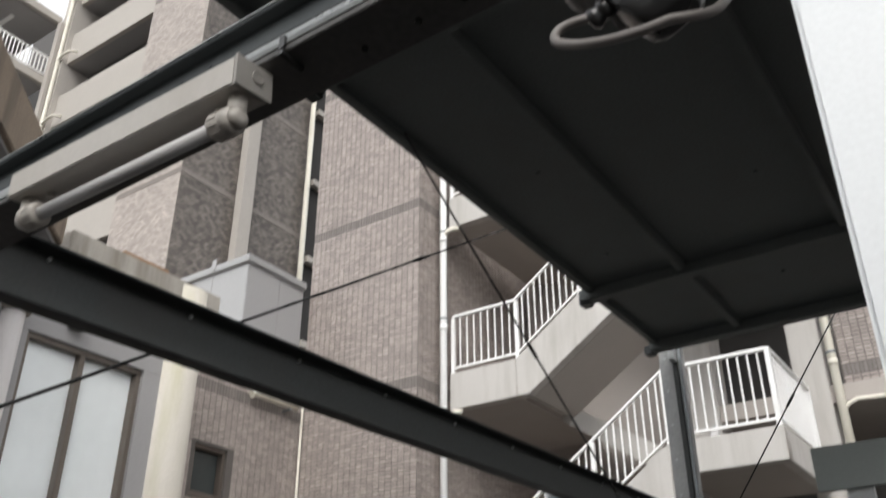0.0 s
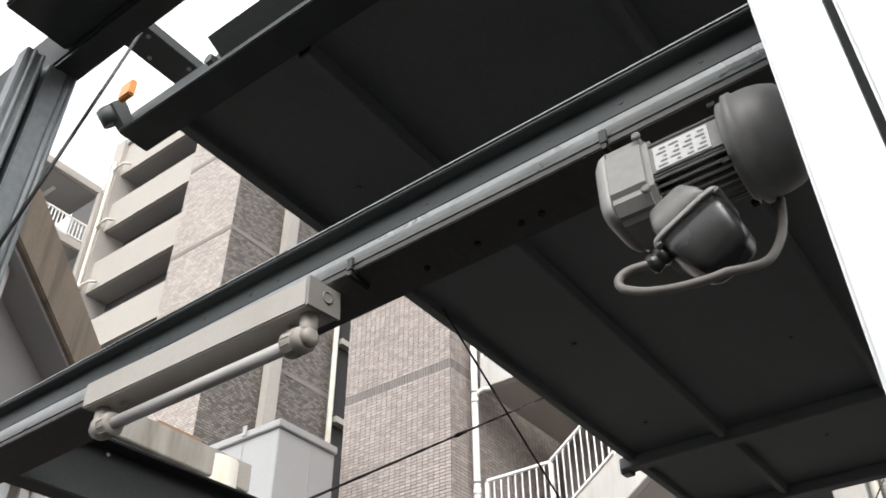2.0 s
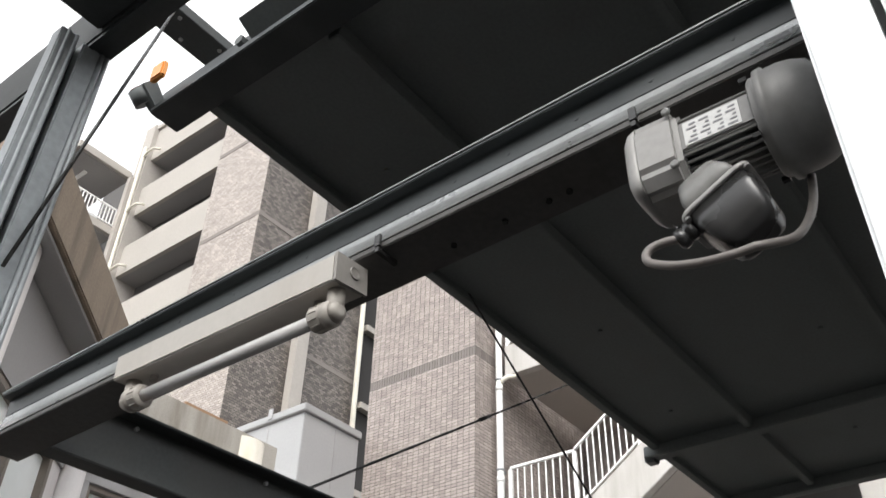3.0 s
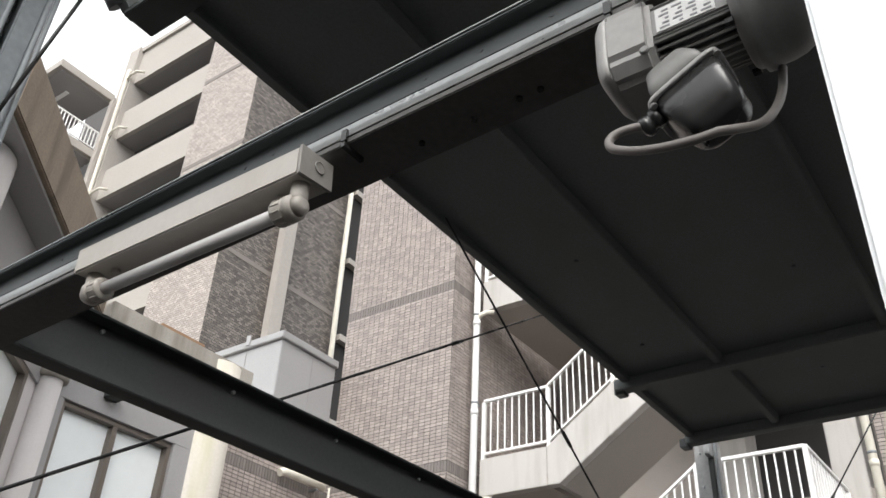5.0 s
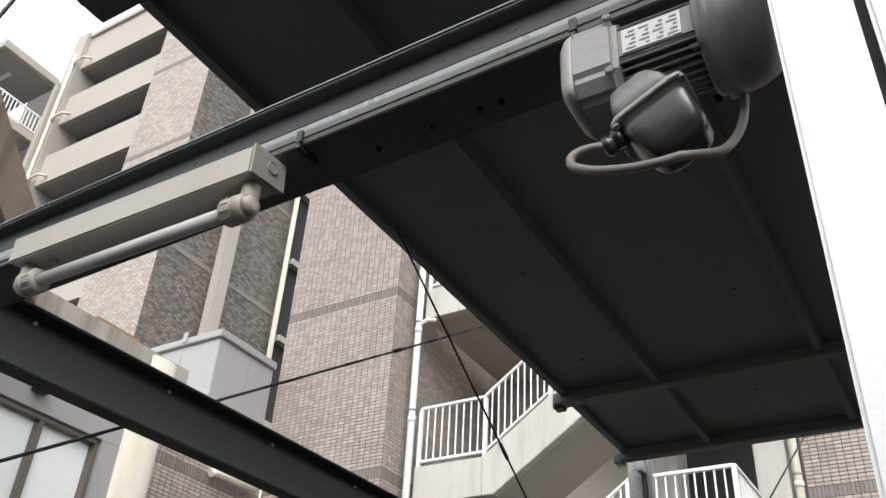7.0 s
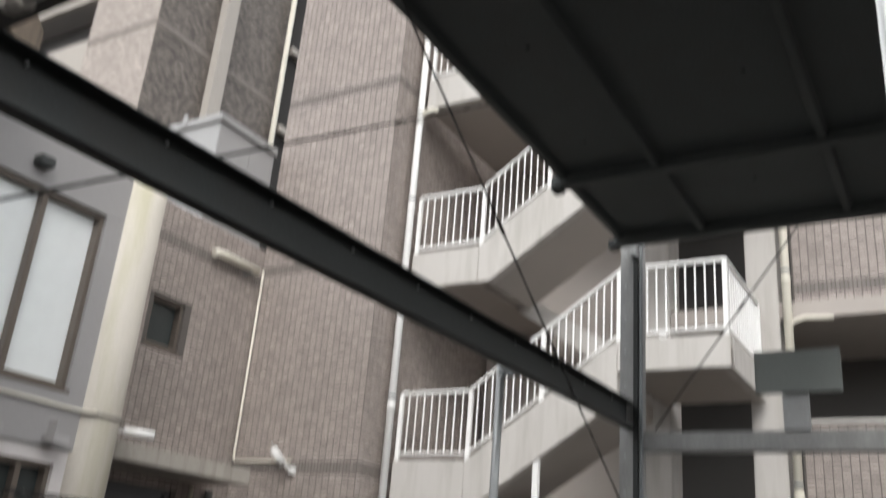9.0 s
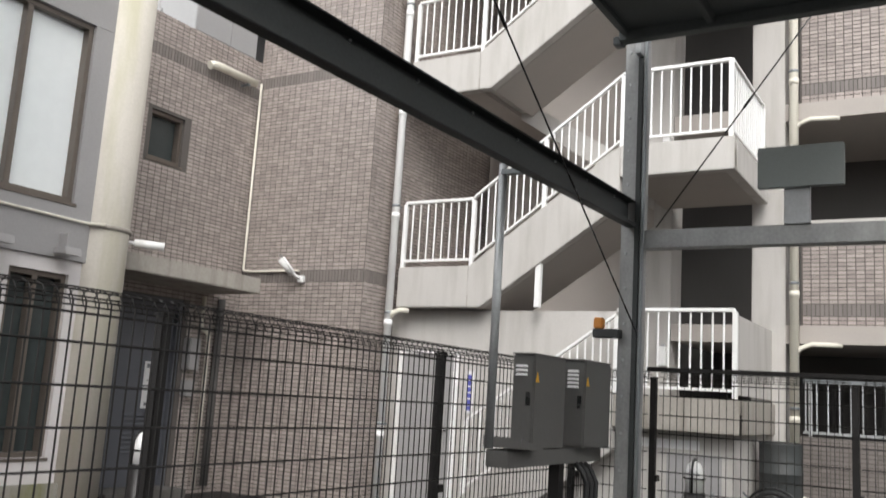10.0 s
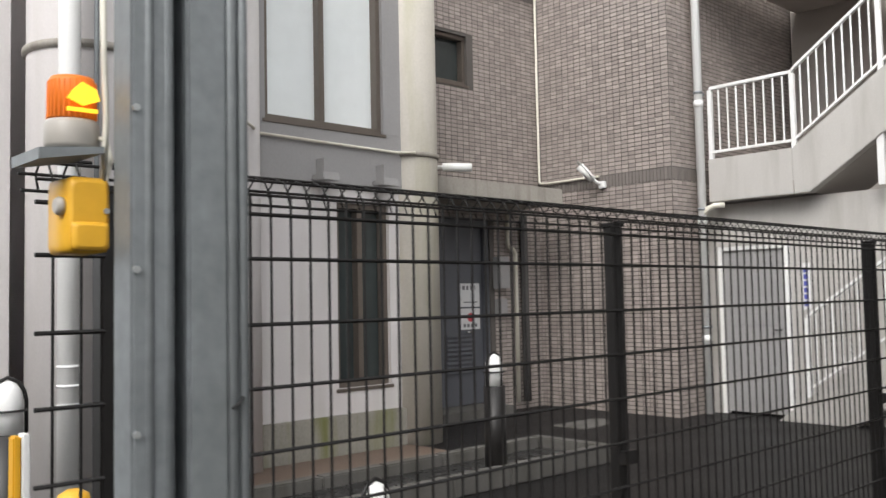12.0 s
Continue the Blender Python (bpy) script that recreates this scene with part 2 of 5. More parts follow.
CHROME = material("bare_metal", (0.55, 0.55, 0.55), 0.25, metal=0.9, vary=0.05)
WOOD = material("raw_wood", (0.28, 0.17, 0.10), 0.7, vary=0.2, scale=4, fine=50, stretch=(1, 8, 8))


# ---------------------------------------------------------------- building blocks
class Shape:
    """Collects vertices and faces of one mesh."""

    def __init__(self):
        self.v, self.f, self.smooth = [], [], []

    def face(self, pts, smooth=False):
        k = len(self.v)
        self.v += [tuple(p) for p in pts]
        self.f.append(tuple(range(k, k + len(pts))))
        self.smooth.append(smooth)
        return self

    def hexa(self, c):
        """Eight corners: four below, four above, each ring counter-clockwise."""
        k = len(self.v)
        self.v += [tuple(p) for p in c]
        for q in ((3, 2, 1, 0), (4, 5, 6, 7), (0, 1, 5, 4), (1, 2, 6, 5), (2, 3, 7, 6), (3, 0, 4, 7)):
            self.f.append(tuple(k + i for i in q))
            self.smooth.append(False)
        return self

    def box(self, x0, x1, y0, y1, z0, z1):
        x0, x1, y0, y1, z0, z1 = min(x0, x1), max(x0, x1), min(y0, y1), max(y0, y1), min(z0, z1), max(z0, z1)
        return self.hexa([(x0, y0, z0), (x1, y0, z0), (x1, y1, z0), (x0, y1, z0),
                          (x0, y0, z1), (x1, y0, z1), (x1, y1, z1), (x0, y1, z1)])

    def prism(self, poly, axis, a, b):
        """A polygon in the plane across axis ('x': points are y, z; 'y': x, z; 'z': x, y), drawn out from a to b."""
        def put(p, d):
            return {"x": (d, p[0], p[1]), "y": (p[0], d, p[1]), "z": (p[0], p[1], d)}[axis]
        k, m = len(self.v), len(poly)
        self.v += [put(p, a) for p in poly] + [put(p, b) for p in poly]
        self.f += [tuple(k + i for i in reversed(range(m))), tuple(k + m + i for i in range(m))]
        self.f += [(k + i, k + (i + 1) % m, k + m + (i + 1) % m, k + m + i) for i in range(m)]
        self.smooth += [False] * (m + 2)
        return self

    def rod(self, p, q, r, n=10, r2=None, caps=True):
        p, q = Vector(p), Vector(q)
        w = (q - p).normalized()
        u = w.orthogonal().normalized()
        v = w.cross(u)
        r2 = r if r2 is None else r2
        k = len(self.v)
        for o, rad in ((p, r), (q, r2)):
            for i in range(n):
                a = 2 * math.pi * i / n
                self.v.append(tuple(o + (u * math.cos(a) + v * math.sin(a)) * rad))
        for i in range(n):
            j = (i + 1) % n
            self.f.append((k + i, k + j, k + n + j, k + n + i))
            self.smooth.append(n > 6)
        if caps:
            self.f += [tuple(k + i for i in reversed(range(n))), tuple(k + n + i for i in range(n))]
            self.smooth += [False, False]
        return self

    def path(self, pts, r, n=8):
        """A round tube along points."""
        pts = [Vector(p) for p in pts]
        rings = []
        up = None
        for i, p in enumerate(pts):
            d = (pts[min(i + 1, len(pts) - 1)] - pts[max(i - 1, 0)]).normalized()
            up = d.orthogonal().normalized() if up is None else (up - d * up.dot(d)).normalized()
            side = d.cross(up)
            k = len(self.v)
            for j in range(n):
                a = 2 * math.pi * j / n
                self.v.append(tuple(p + (up * math.cos(a) + side * math.sin(a)) * r))
            rings.append(k)
        for a, b in zip(rings, rings[1:]):
            for j in range(n):
                self.f.append((a + j, a + (j + 1) % n, b + (j + 1) % n, b + j))
                self.smooth.append(True)
        self.f += [tuple(rings[0] + j for j in reversed(range(n))), tuple(rings[-1] + j for j in range(n))]
        self.smooth += [False, False]
        return self

    def lathe(self, profile, centre, axis=(0, 0, 1), n=24):
        """Radius and height pairs turned about an axis through centre."""
        w = Vector(axis).normalized()
        u = w.orthogonal().normalized()
        v = w.cross(u)
        c = Vector(centre)
        k = len(self.v)
        for r, h in profile:
            for i in range(n):
                a = 2 * math.pi * i / n
                self.v.append(tuple(c + w * h + (u * math.cos(a) + v * math.sin(a)) * max(r, 1e-4)))
        for s in range(len(profile) - 1):
            for i in range(n):
                j = (i + 1) % n
                self.f.append((k + s * n + i, k + s * n + j, k + (s + 1) * n + j, k + (s + 1) * n + i))
                self.smooth.append(True)
        e = k + (len(profile) - 1) * n
        self.f += [tuple(k + i for i in reversed(range(n))), tuple(e + i for i in range(n))]
        self.smooth += [False, False]
        return self

    def mesh(self, name, mat, bevel=0.0, segments=2):
        me = bpy.data.meshes.new(name)
        me.from_pydata(self.v, [], self.f)
        me.polygons.foreach_set("use_smooth", self.smooth)
        me.materials.append(mat)
        bm = bmesh.new()
        bm.from_mesh(me)
        bmesh.ops.recalc_face_normals(bm, faces=bm.faces)
        if bevel:
            edges = [e for e in bm.edges if len(e.link_faces) == 2 and e.calc_face_angle(0) > 0.6]
            bmesh.ops.bevel(bm, geom=edges, offset=bevel, segments=segments, affect="EDGES", clamp_overlap=True)
        bm.to_mesh(me)
        bm.free()
        return me


def S():
    return Shape()


def part(name, shape, mat, parent, label="", bevel=0.0):
    ob = new(name, shape.mesh(name, mat, bevel))
    if parent is not None:
        ob.parent = parent
        ob.matrix_parent_inverse = Matrix.Translation(-parent.location)
    return tagged(ob, label)


def thing(name, label, category, at=(0, 0, 0), group="", kind=""):
    """An empty at the base of a thing, to carry its parts."""
    ob = new(name)
    ob.location = at
    return tagged(ob, label, category, group, kind)


def shifted(ob, dx=0.0, dy=0.0, dz=0.0):
    return copy_thing(ob, Matrix.Translation(ob.location + Vector((dx, dy, dz))))


def solid(name, shape, mat, label, category, group="", kind="", bevel=0.0):
    return tagged(new(name, shape.mesh(name, mat, bevel)), label, category, group, kind)



# ---------------------------------------------------------------- ground
solid("ground", S().box(-400, 400, -400, 400, -0.3, 0.0), ASPHALT, "dark wet asphalt yard around the buildings", "ground", kind="structure")

STOREY = 2.8
TOWER_X, TOWER_Y0, TOWER_Y1 = 9.60, 6.99, 9.05
WALL_A_Y = 9.05
STAIR_X = 10.09

# ---------------------------------------------------------------- tiled walls
TILES = []


def tile_field(u0, u1, z0, z1, place, bands=(), holes=(), skip=None):
    """Boxes of small wall tiles on a plane: place(u, z, d) gives the point d in front of the wall."""
    plain, band = [], []
    pu, pz, h, d = 0.100, 0.0505, 0.0055, 0.007
    z = z0
    while z < z1 - 0.02:
        in_band = next((b for b in bands if b - 0.001 <= z < b + 0.15), None)
        if in_band is not None:
            u = u0
            while u < u1 - 0.02:
                band.append((u + h, min(u + 0.05, u1) - h, z + h, z + 0.15 - h))
                u += 0.05
            z += 0.15
            continue
        top = min([z + pz, z1] + [b for b in bands if z < b < z + pz])
        u = u0
        while u < u1 - 0.012:
            a, b = max(u, u0), min(u + pu, u1)
            if b - a > 0.02 and not any(a < hb and b > ha and z < hd and top > hc for ha, hb, hc, hd in holes):
                plain.append((a + h, b - h, z + h, top - h))
            u += pu
        z = top
    return plain, band, place, d


def tile_shape(rows, place, d, rng):
    s = Shape()
    for a, b, c, e in rows:
        o = d + rng.uniform(-0.0015, 0.0015)
        t = rng.uniform(-0.0012, 0.0012)
        s.hexa([place(a, c, -0.002), place(b, c, -0.002), place(b, c, o + t), place(a, c, o - t),
                place(a, e, -0.002), place(b, e, -0.002), place(b, e, o + t), place(a, e, o - t)])
    return s


def raw_mesh(name, s, mat):
    me = bpy.data.meshes.new(name)
    me.from_pydata(s.v, [], s.f)
    me.materials.append(mat)
    return me


def tiled(wall, field, near=None, mat=TILE):
    """Lays tiles on a wall: those inside near (u0, u1, z0, z1) as pieces of their own, the rest joined."""
    plain, band, place, d = field
    rng = random.Random(len(plain))
    own = [t for t in plain if near and near[0] <= t[0] and t[1] <= near[1] and near[2] <= t[2] and t[3] <= near[3]][:300]
    held = set(own)
    rest = [t for t in plain if t not in held]
    for rows, mat, label in ((rest, mat, "greyish beige wall tiles"), (band, TILE_BAND_SHADE, "darker upright band tiles")):
        if rows:
            ob = new("tiles", raw_mesh("tiles", tile_shape(rows, place, d, rng), mat))
            ob.parent = wall
            ob.matrix_parent_inverse = Matrix.Translation(-wall.location)
            tagged(ob, label, kind="stuff")
    TILES.append((wall, own, place, d, rng))


BANDS = [2.785 + 2.77 * k for k in range(6)]

tower = solid("wall_tower", S().box(TOWER_X, 13.2, TOWER_Y0, TOWER_Y1, -0.1, 30), MORTAR,
              "tall shaft wall clad in small greyish beige tiles", "wall", kind="structure")
tiled(tower, tile_field(TOWER_Y0, TOWER_Y1, 0.0, 14.2, lambda u, z, d: (TOWER_X - d, u, z), BANDS),
      near=(7.0, 8.6, 0.9, 2.0))
tiled(tower, tile_field(TOWER_X, 12.9, 0.0, 14.2, lambda u, z, d: (u, TOWER_Y0 - d, z), BANDS))

# low wing wall with the small window and the service door
wall_a = solid("wall_low_wing", S().box(5.2, 7.55, WALL_A_Y, WALL_A_Y + 0.2, -0.1, 5.95)
               .box(8.63, TOWER_X - 0.003, WALL_A_Y, WALL_A_Y + 0.2, -0.1, 5.95)
               .box(7.55, 7.76, WALL_A_Y, WALL_A_Y + 0.2, 2.42, 5.95).box(8.30, 8.63, WALL_A_Y, WALL_A_Y + 0.2, 2.42, 5.95)
               .box(7.76, 8.30, WALL_A_Y, WALL_A_Y + 0.2, 2.42, 4.09).box(7.76, 8.30, WALL_A_Y, WALL_A_Y + 0.2, 4.71, 5.95),
               MORTAR, "low wing wall of greyish beige tiles", "wall", kind="structure")
tiled(wall_a, tile_field(6.2, TOWER_X - 0.01, 0.0, 5.95, lambda u, z, d: (u, WALL_A_Y - d, z), (5.40,),
                         holes=((7.55, 8.63, 0, 2.42), (7.74, 8.32, 4.07, 4.73))), near=(8.55, 9.45, 2.9, 4.4))
solid("roof_low_wing", S().box(2.0, 13.2, WALL_A_Y + 0.2, 17.5, 5.6, 5.85), CONCRETE, "flat concrete roof of the low wing", "roof", kind="structure")


def window(name, x0, x1, z0, z1, y, label, pane_mat, mullions=(), depth=0.08, frame=0.045, frame_mat=BRONZE):
    """A framed window set in a wall that faces -y."""
    w = thing(name, label, "window", (x0, y, z0), kind="structure")
    f = S()
    f.box(x0, x1, y, y + depth, z0, z0 + frame).box(x0, x1, y, y + depth, z1 - frame, z1)
    f.box(x0, x0 + frame, y, y + depth, z0 + frame, z1 - frame).box(x1 - frame, x1, y, y + depth, z0 + frame, z1 - frame)
    part("window_frame", f, frame_mat, w, bevel=0.004)
    edges = [x0 + frame, *mullions, x1 - frame]
    for m in mullions:
        part("mullion", S().box(m - 0.03, m + 0.03, y + 0.005, y + depth, z0 + frame, z1 - frame), frame_mat, w, bevel=0.004)
    for a, b in zip(edges, edges[1:]):
        part("pane", S().box(a + 0.002, b - 0.002, y + depth - 0.03, y + depth - 0.02, z0 + frame, z1 - frame), pane_mat, w)
    part("sill", S().box(x0 - 0.03, x1 + 0.03, y - 0.05, y + depth, z0 - 0.035, z0 - 0.002), frame_mat, w, bevel=0.005)
    return w


window("window_1", 7.76, 8.30, 4.09, 4.71, WALL_A_Y + 0.04, "small dark bronze-framed window in the tiled wall", WIN_DARK, depth=0.12)
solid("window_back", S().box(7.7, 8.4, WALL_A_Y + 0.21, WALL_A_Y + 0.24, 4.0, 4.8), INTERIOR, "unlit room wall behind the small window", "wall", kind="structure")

# service door under the canopy
door = thing("door_1", "slate-grey steel service door with louvres and two notices", "door", (8.03, WALL_A_Y, 0), kind="structure")
part("leaf", S().box(7.62, 8.56, WALL_A_Y + 0.08, WALL_A_Y + 0.13, 0.13, 2.35), DOOR_GREY, door, bevel=0.004)
part("door_frame", S().box(7.55, 7.62, WALL_A_Y + 0.02, WALL_A_Y + 0.18, 0.1, 2.42).box(8.56, 8.63, WALL_A_Y + 0.02, WALL_A_Y + 0.18, 0.1, 2.42)
     .box(7.62, 8.56, WALL_A_Y + 0.02, WALL_A_Y + 0.18, 2.35, 2.42), DOOR_GREY, door, bevel=0.004)
part("step", S().box(7.45, 8.65, WALL_A_Y - 0.35, WALL_A_Y + 0.2, 0.0, 0.12), KERB, door, bevel=0.01)
for k in range(9):
    z = 0.52 + 0.055 * k
    part("louvre_slat", S().hexa([(7.93, WALL_A_Y + 0.055, z), (8.36, WALL_A_Y + 0.055, z), (8.36, WALL_A_Y + 0.08, z + 0.012), (7.93, WALL_A_Y + 0.08, z + 0.012),
                                  (7.93, WALL_A_Y + 0.055, z + 0.01), (8.36, WALL_A_Y + 0.055, z + 0.01), (8.36, WALL_A_Y + 0.08, z + 0.035), (7.93, WALL_A_Y + 0.08, z + 0.035)]), DOOR_GREY, door)
part("handle", S().rod((8.32, WALL_A_Y + 0.03, 1.02), (8.22, WALL_A_Y + 0.03, 1.02), 0.011).rod((8.32, WALL_A_Y + 0.03, 1.02), (8.32, WALL_A_Y + 0.085, 1.02), 0.011), CHROME, door)
for z0, z1, red in ((1.33, 1.62, False), (1.05, 1.31, True)):
    n = solid("notice", S().box(8.17, 8.50, WALL_A_Y + 0.070, WALL_A_Y + 0.0795, z0, z1), PAPER, "white printed notice stuck on the grey door", "notice", group="door notices")
    if red:
        part("print_disc", S().rod((8.335, WALL_A_Y + 0.067, 1.2), (8.335, WALL_A_Y + 0.0695, 1.2), 0.055, 20), INK_RED, n, "red printed disc")
        for k in range(4):
            part("print_bar", S().box(8.21 + 0.065 * k, 8.25 + 0.065 * k, WALL_A_Y + 0.067, WALL_A_Y + 0.0695, 1.08, 1.12), INK, n)
    else:
        for k in range(4):
            part("print_bar", S().box(8.20 + 0.07 * k, 8.245 + 0.06 * k, WALL_A_Y + 0.067, WALL_A_Y + 0.0695, 1.54, 1.59), INK, n)
        part("print_bar", S().box(8.22, 8.45, WALL_A_Y + 0.067, WALL_A_Y + 0.0695, 1.38, 1.395), INK, n)

# canopy over the door
solid("canopy", S().box(6.65, 9.06, 8.19, WALL_A_Y - 0.012, 2.55, 2.75), CONCRETE, "concrete entrance canopy slab with streaked edges", "canopy", kind="structure", bevel=0.012)

# ---------------------------------------------------------------- bay-fronted low building
FY = 8.0
bay = solid("wall_bay", S().box(4.62, 6.5, FY, FY + 0.2, 0.38, 0.62)
            .box(4.62, 5.50, FY, FY + 0.2, 0.62, 2.36).box(6.13, 6.5, FY, FY + 0.2, 0.62, 2.36)
            .box(4.62, 6.5, FY, FY + 0.2, 2.36, 2.5), PALE_WALL, "pale painted lower wall of the bay", "wall", kind="structure")
solid("wall_bay_plinth", S().box(4.6, 6.5, FY - 0.04, FY + 0.2, -0.05, 0.378), MOSSY, "mossy concrete plinth under the pale wall", "wall", kind="structure", bevel=0.01)
solid("wall_bay_fascia", S().box(4.62, 6.5, FY - 0.03, FY + 0.2, 2.502, 3.06).box(4.62, 6.5, FY - 0.03, FY + 0.2, 4.9, 5.72)
      .box(4.62, 4.72, FY - 0.03, FY + 0.2, 3.06, 4.9).box(6.06, 6.5, FY - 0.03, FY + 0.2, 3.06, 4.9),
      GREY_PANEL, "grey fascia panels between the bay windows", "wall", kind="structure", bevel=0.004)
window("window_2", 4.72, 6.06, 3.06, 4.9, FY + 0.01, "large frosted two-pane window in a bronze frame", WIN_FROST, (5.36,), depth=0.12, frame=0.05)
window("window_3", 5.50, 6.13, 0.62, 2.36, FY + 0.04, "tall dark ground-floor window with bronze frame", WIN_DARK, (5.8,), depth=0.12, frame=0.05)
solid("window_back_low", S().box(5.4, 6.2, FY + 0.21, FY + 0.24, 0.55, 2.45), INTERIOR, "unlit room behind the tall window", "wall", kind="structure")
solid("window_back_high", S().box(4.6, 6.2, FY + 0.21, FY + 0.24, 2.9, 5.0), PALE_WALL, "room wall behind the frosted window", "wall", kind="structure")

# second facet of the bay, turned towards the yard
FA, FB = Vector((4.50, 8.05, 0)), Vector((2.50, 6.22, 0))


def facet_box(s, t0, t1, d0, d1, z0, z1):
    """A block on the slanted facet: t along it from the inner corner in metres, d outwards."""
    w = (FB - FA).normalized()
    o = Vector((-w.y, w.x, 0))
    if o.dot(Vector((1, -1, 0))) < 0:
        o = -o
    c = [FA + w * t + o * d for t, d in ((t0, d0), (t1, d0), (t1, d1), (t0, d1))]
    return s.hexa([(p.x, p.y, z0) for p in c] + [(p.x, p.y, z1) for p in c])


solid("wall_facet", facet_box(facet_box(facet_box(S(), 0.12, 2.6, -0.2, 0.0, 0.0, 2.5), 0.12, 0.45, -0.2, 0, 2.5, 5.72), 2.3, 2.6, -0.2, 0, 2.5, 5.72),
      PALE_WALL, "pale painted slanted wall of the bay", "wall", kind="structure")
solid("wall_facet_fascia", facet_box(facet_box(S(), 0.12, 2.6, 0.0, 0.03, 2.502, 3.06), 0.12, 2.6, 0.0, 0.03, 4.9, 5.72), GREY_PANEL,
      "grey fascia panels on the slanted bay wall", "wall", kind="structure")
w4 = thing("window_4", "frosted window in the slanted bay wall", "window", (3.6, 7.0, 3.0), kind="structure")
part("window_frame", facet_box(facet_box(facet_box(facet_box(S(), 0.45, 2.3, -0.1, 0.02, 3.06, 3.12), 0.45, 2.3, -0.1, 0.02, 4.84, 4.9), 0.45, 0.52, -0.1, 0.02, 3.12, 4.84), 2.23, 2.3, -0.1, 0.02, 3.12, 4.84), BRONZE, w4)
part("mullion", facet_box(S(), 1.34, 1.40, -0.1, 0.02, 3.12, 4.84), BRONZE, w4)
part("pane", facet_box(S(), 0.52, 1.34, -0.06, -0.05, 3.12, 4.84), WIN_FROST, w4)
part("pane", facet_box(S(), 1.40, 2.23, -0.06, -0.05, 3.12, 4.84), WIN_FROST, w4)
solid("window_back_facet", facet_box(S(), 0.2, 2.5, -0.3, -0.25, 2.4, 5.7), PALE_WALL, "room wall behind the slanted window", "wall", kind="structure")

# parapet band along the top of the bay
par = S().box(4.9, 6.9, FY - 0.10, FY + 0.25, 5.722, 6.05)
solid("parapet_bay", par, CONCRETE, "weathered concrete roof edge of the bay", "parapet", kind="structure", bevel=0.01)
solid("eave_facet", facet_box(S(), -0.02, 3.1, -0.25, 0.36, 5.76, 6.30), BROWN_CONCRETE, "brown stained slanting concrete roof edge", "parapet", kind="structure", bevel=0.012)
solid("eave_soffit", facet_box(S(), -0.02, 3.05, -0.25, 0.31, 5.725, 5.755), GREY_PANEL, "grey soffit boards under the roof edge", "soffit", kind="structure")
frame_w = thing("wooden_frame", "weathered wooden frame lying on the roof edge", "frame", (5.9, 8.05, 6.05))
part("slat", S().box(5.55, 6.15, FY - 0.06, FY - 0.02, 6.055, 6.10), WOOD, frame_w)
part("slat", S().box(5.55, 6.15, FY + 0.16, FY + 0.2, 6.055, 6.10), WOOD, frame_w)
part("end_piece", S().box(5.55, 5.60, FY - 0.018, FY + 0.158, 6.055, 6.095), WOOD, frame_w)
part("end_piece", S().box(6.10, 6.15, FY - 0.018, FY + 0.158, 6.055, 6.095), WOOD, frame_w)
solid("wall_bay_closure", S().box(0.9, 2.2, 6.6, 12, 0, 5.7).box(2.2, 4.5, 8.3, 12, 0, 5.7).box(4.5, 7.7, 9.5, 12, 0, 5.7), PALE_WALL, "plain rear walls of the bay building", "wall", kind="structure")


def column(at, r, top, label, mat=CREAM):
    c = thing("round_column", label, "column", (at[0], at[1], 0), group="bay columns")
    part("shaft", S().lathe([(r, 0), (r, 3.0 - 0.05), (r, top)], (at[0], at[1], 0), n=40), mat, c)
    part("ring", S().lathe([(r + 0.004, 2.86), (r + 0.022, 2.87), (r + 0.022, 2.9), (r + 0.004, 2.91)], (at[0], at[1], 0), n=40), CONCRETE, c)
    return c


column((6.52, 8.12), 0.285, 6.0, "cream painted round column with green algae stains")
column((2.56, 6.42), 0.32, 5.72, "white painted round column at the corner of the bay", PALE_WALL)
slim = thing("slim_column", "slim white round column with a flat disc cap", "column", (4.50, FY - 0.08, 0), group="bay columns")
part("shaft", S().lathe([(0.115, 0), (0.115, 4.98)], (4.50, FY - 0.08, 0), n=32), PALE_WALL, slim)
part("cap", S().lathe([(0.12, 4.981), (0.16, 4.99), (0.16, 5.06), (0.12, 5.07)], (4.50, FY - 0.08, 0), n=32), CONCRETE, slim)
part("neck", S().lathe([(0.115, 5.071), (0.115, 5.72)], (4.50, FY - 0.08, 0), n=32), GREY_PANEL, slim)
# conduit under the window
solid("conduit", S().path([(2.9, 6.2, 2.93), (3.4, 6.75, 2.93), (4.48, FY - 0.22, 2.92), (4.62, FY - 0.06, 2.91), (5.4, FY - 0.055, 2.90), (6.2, FY - 0.055, 2.89), (6.35, FY - 0.17, 2.89)], 0.014),
      PIPE, "thin white conduit clipped under the bay windows", "conduit", kind="structure")

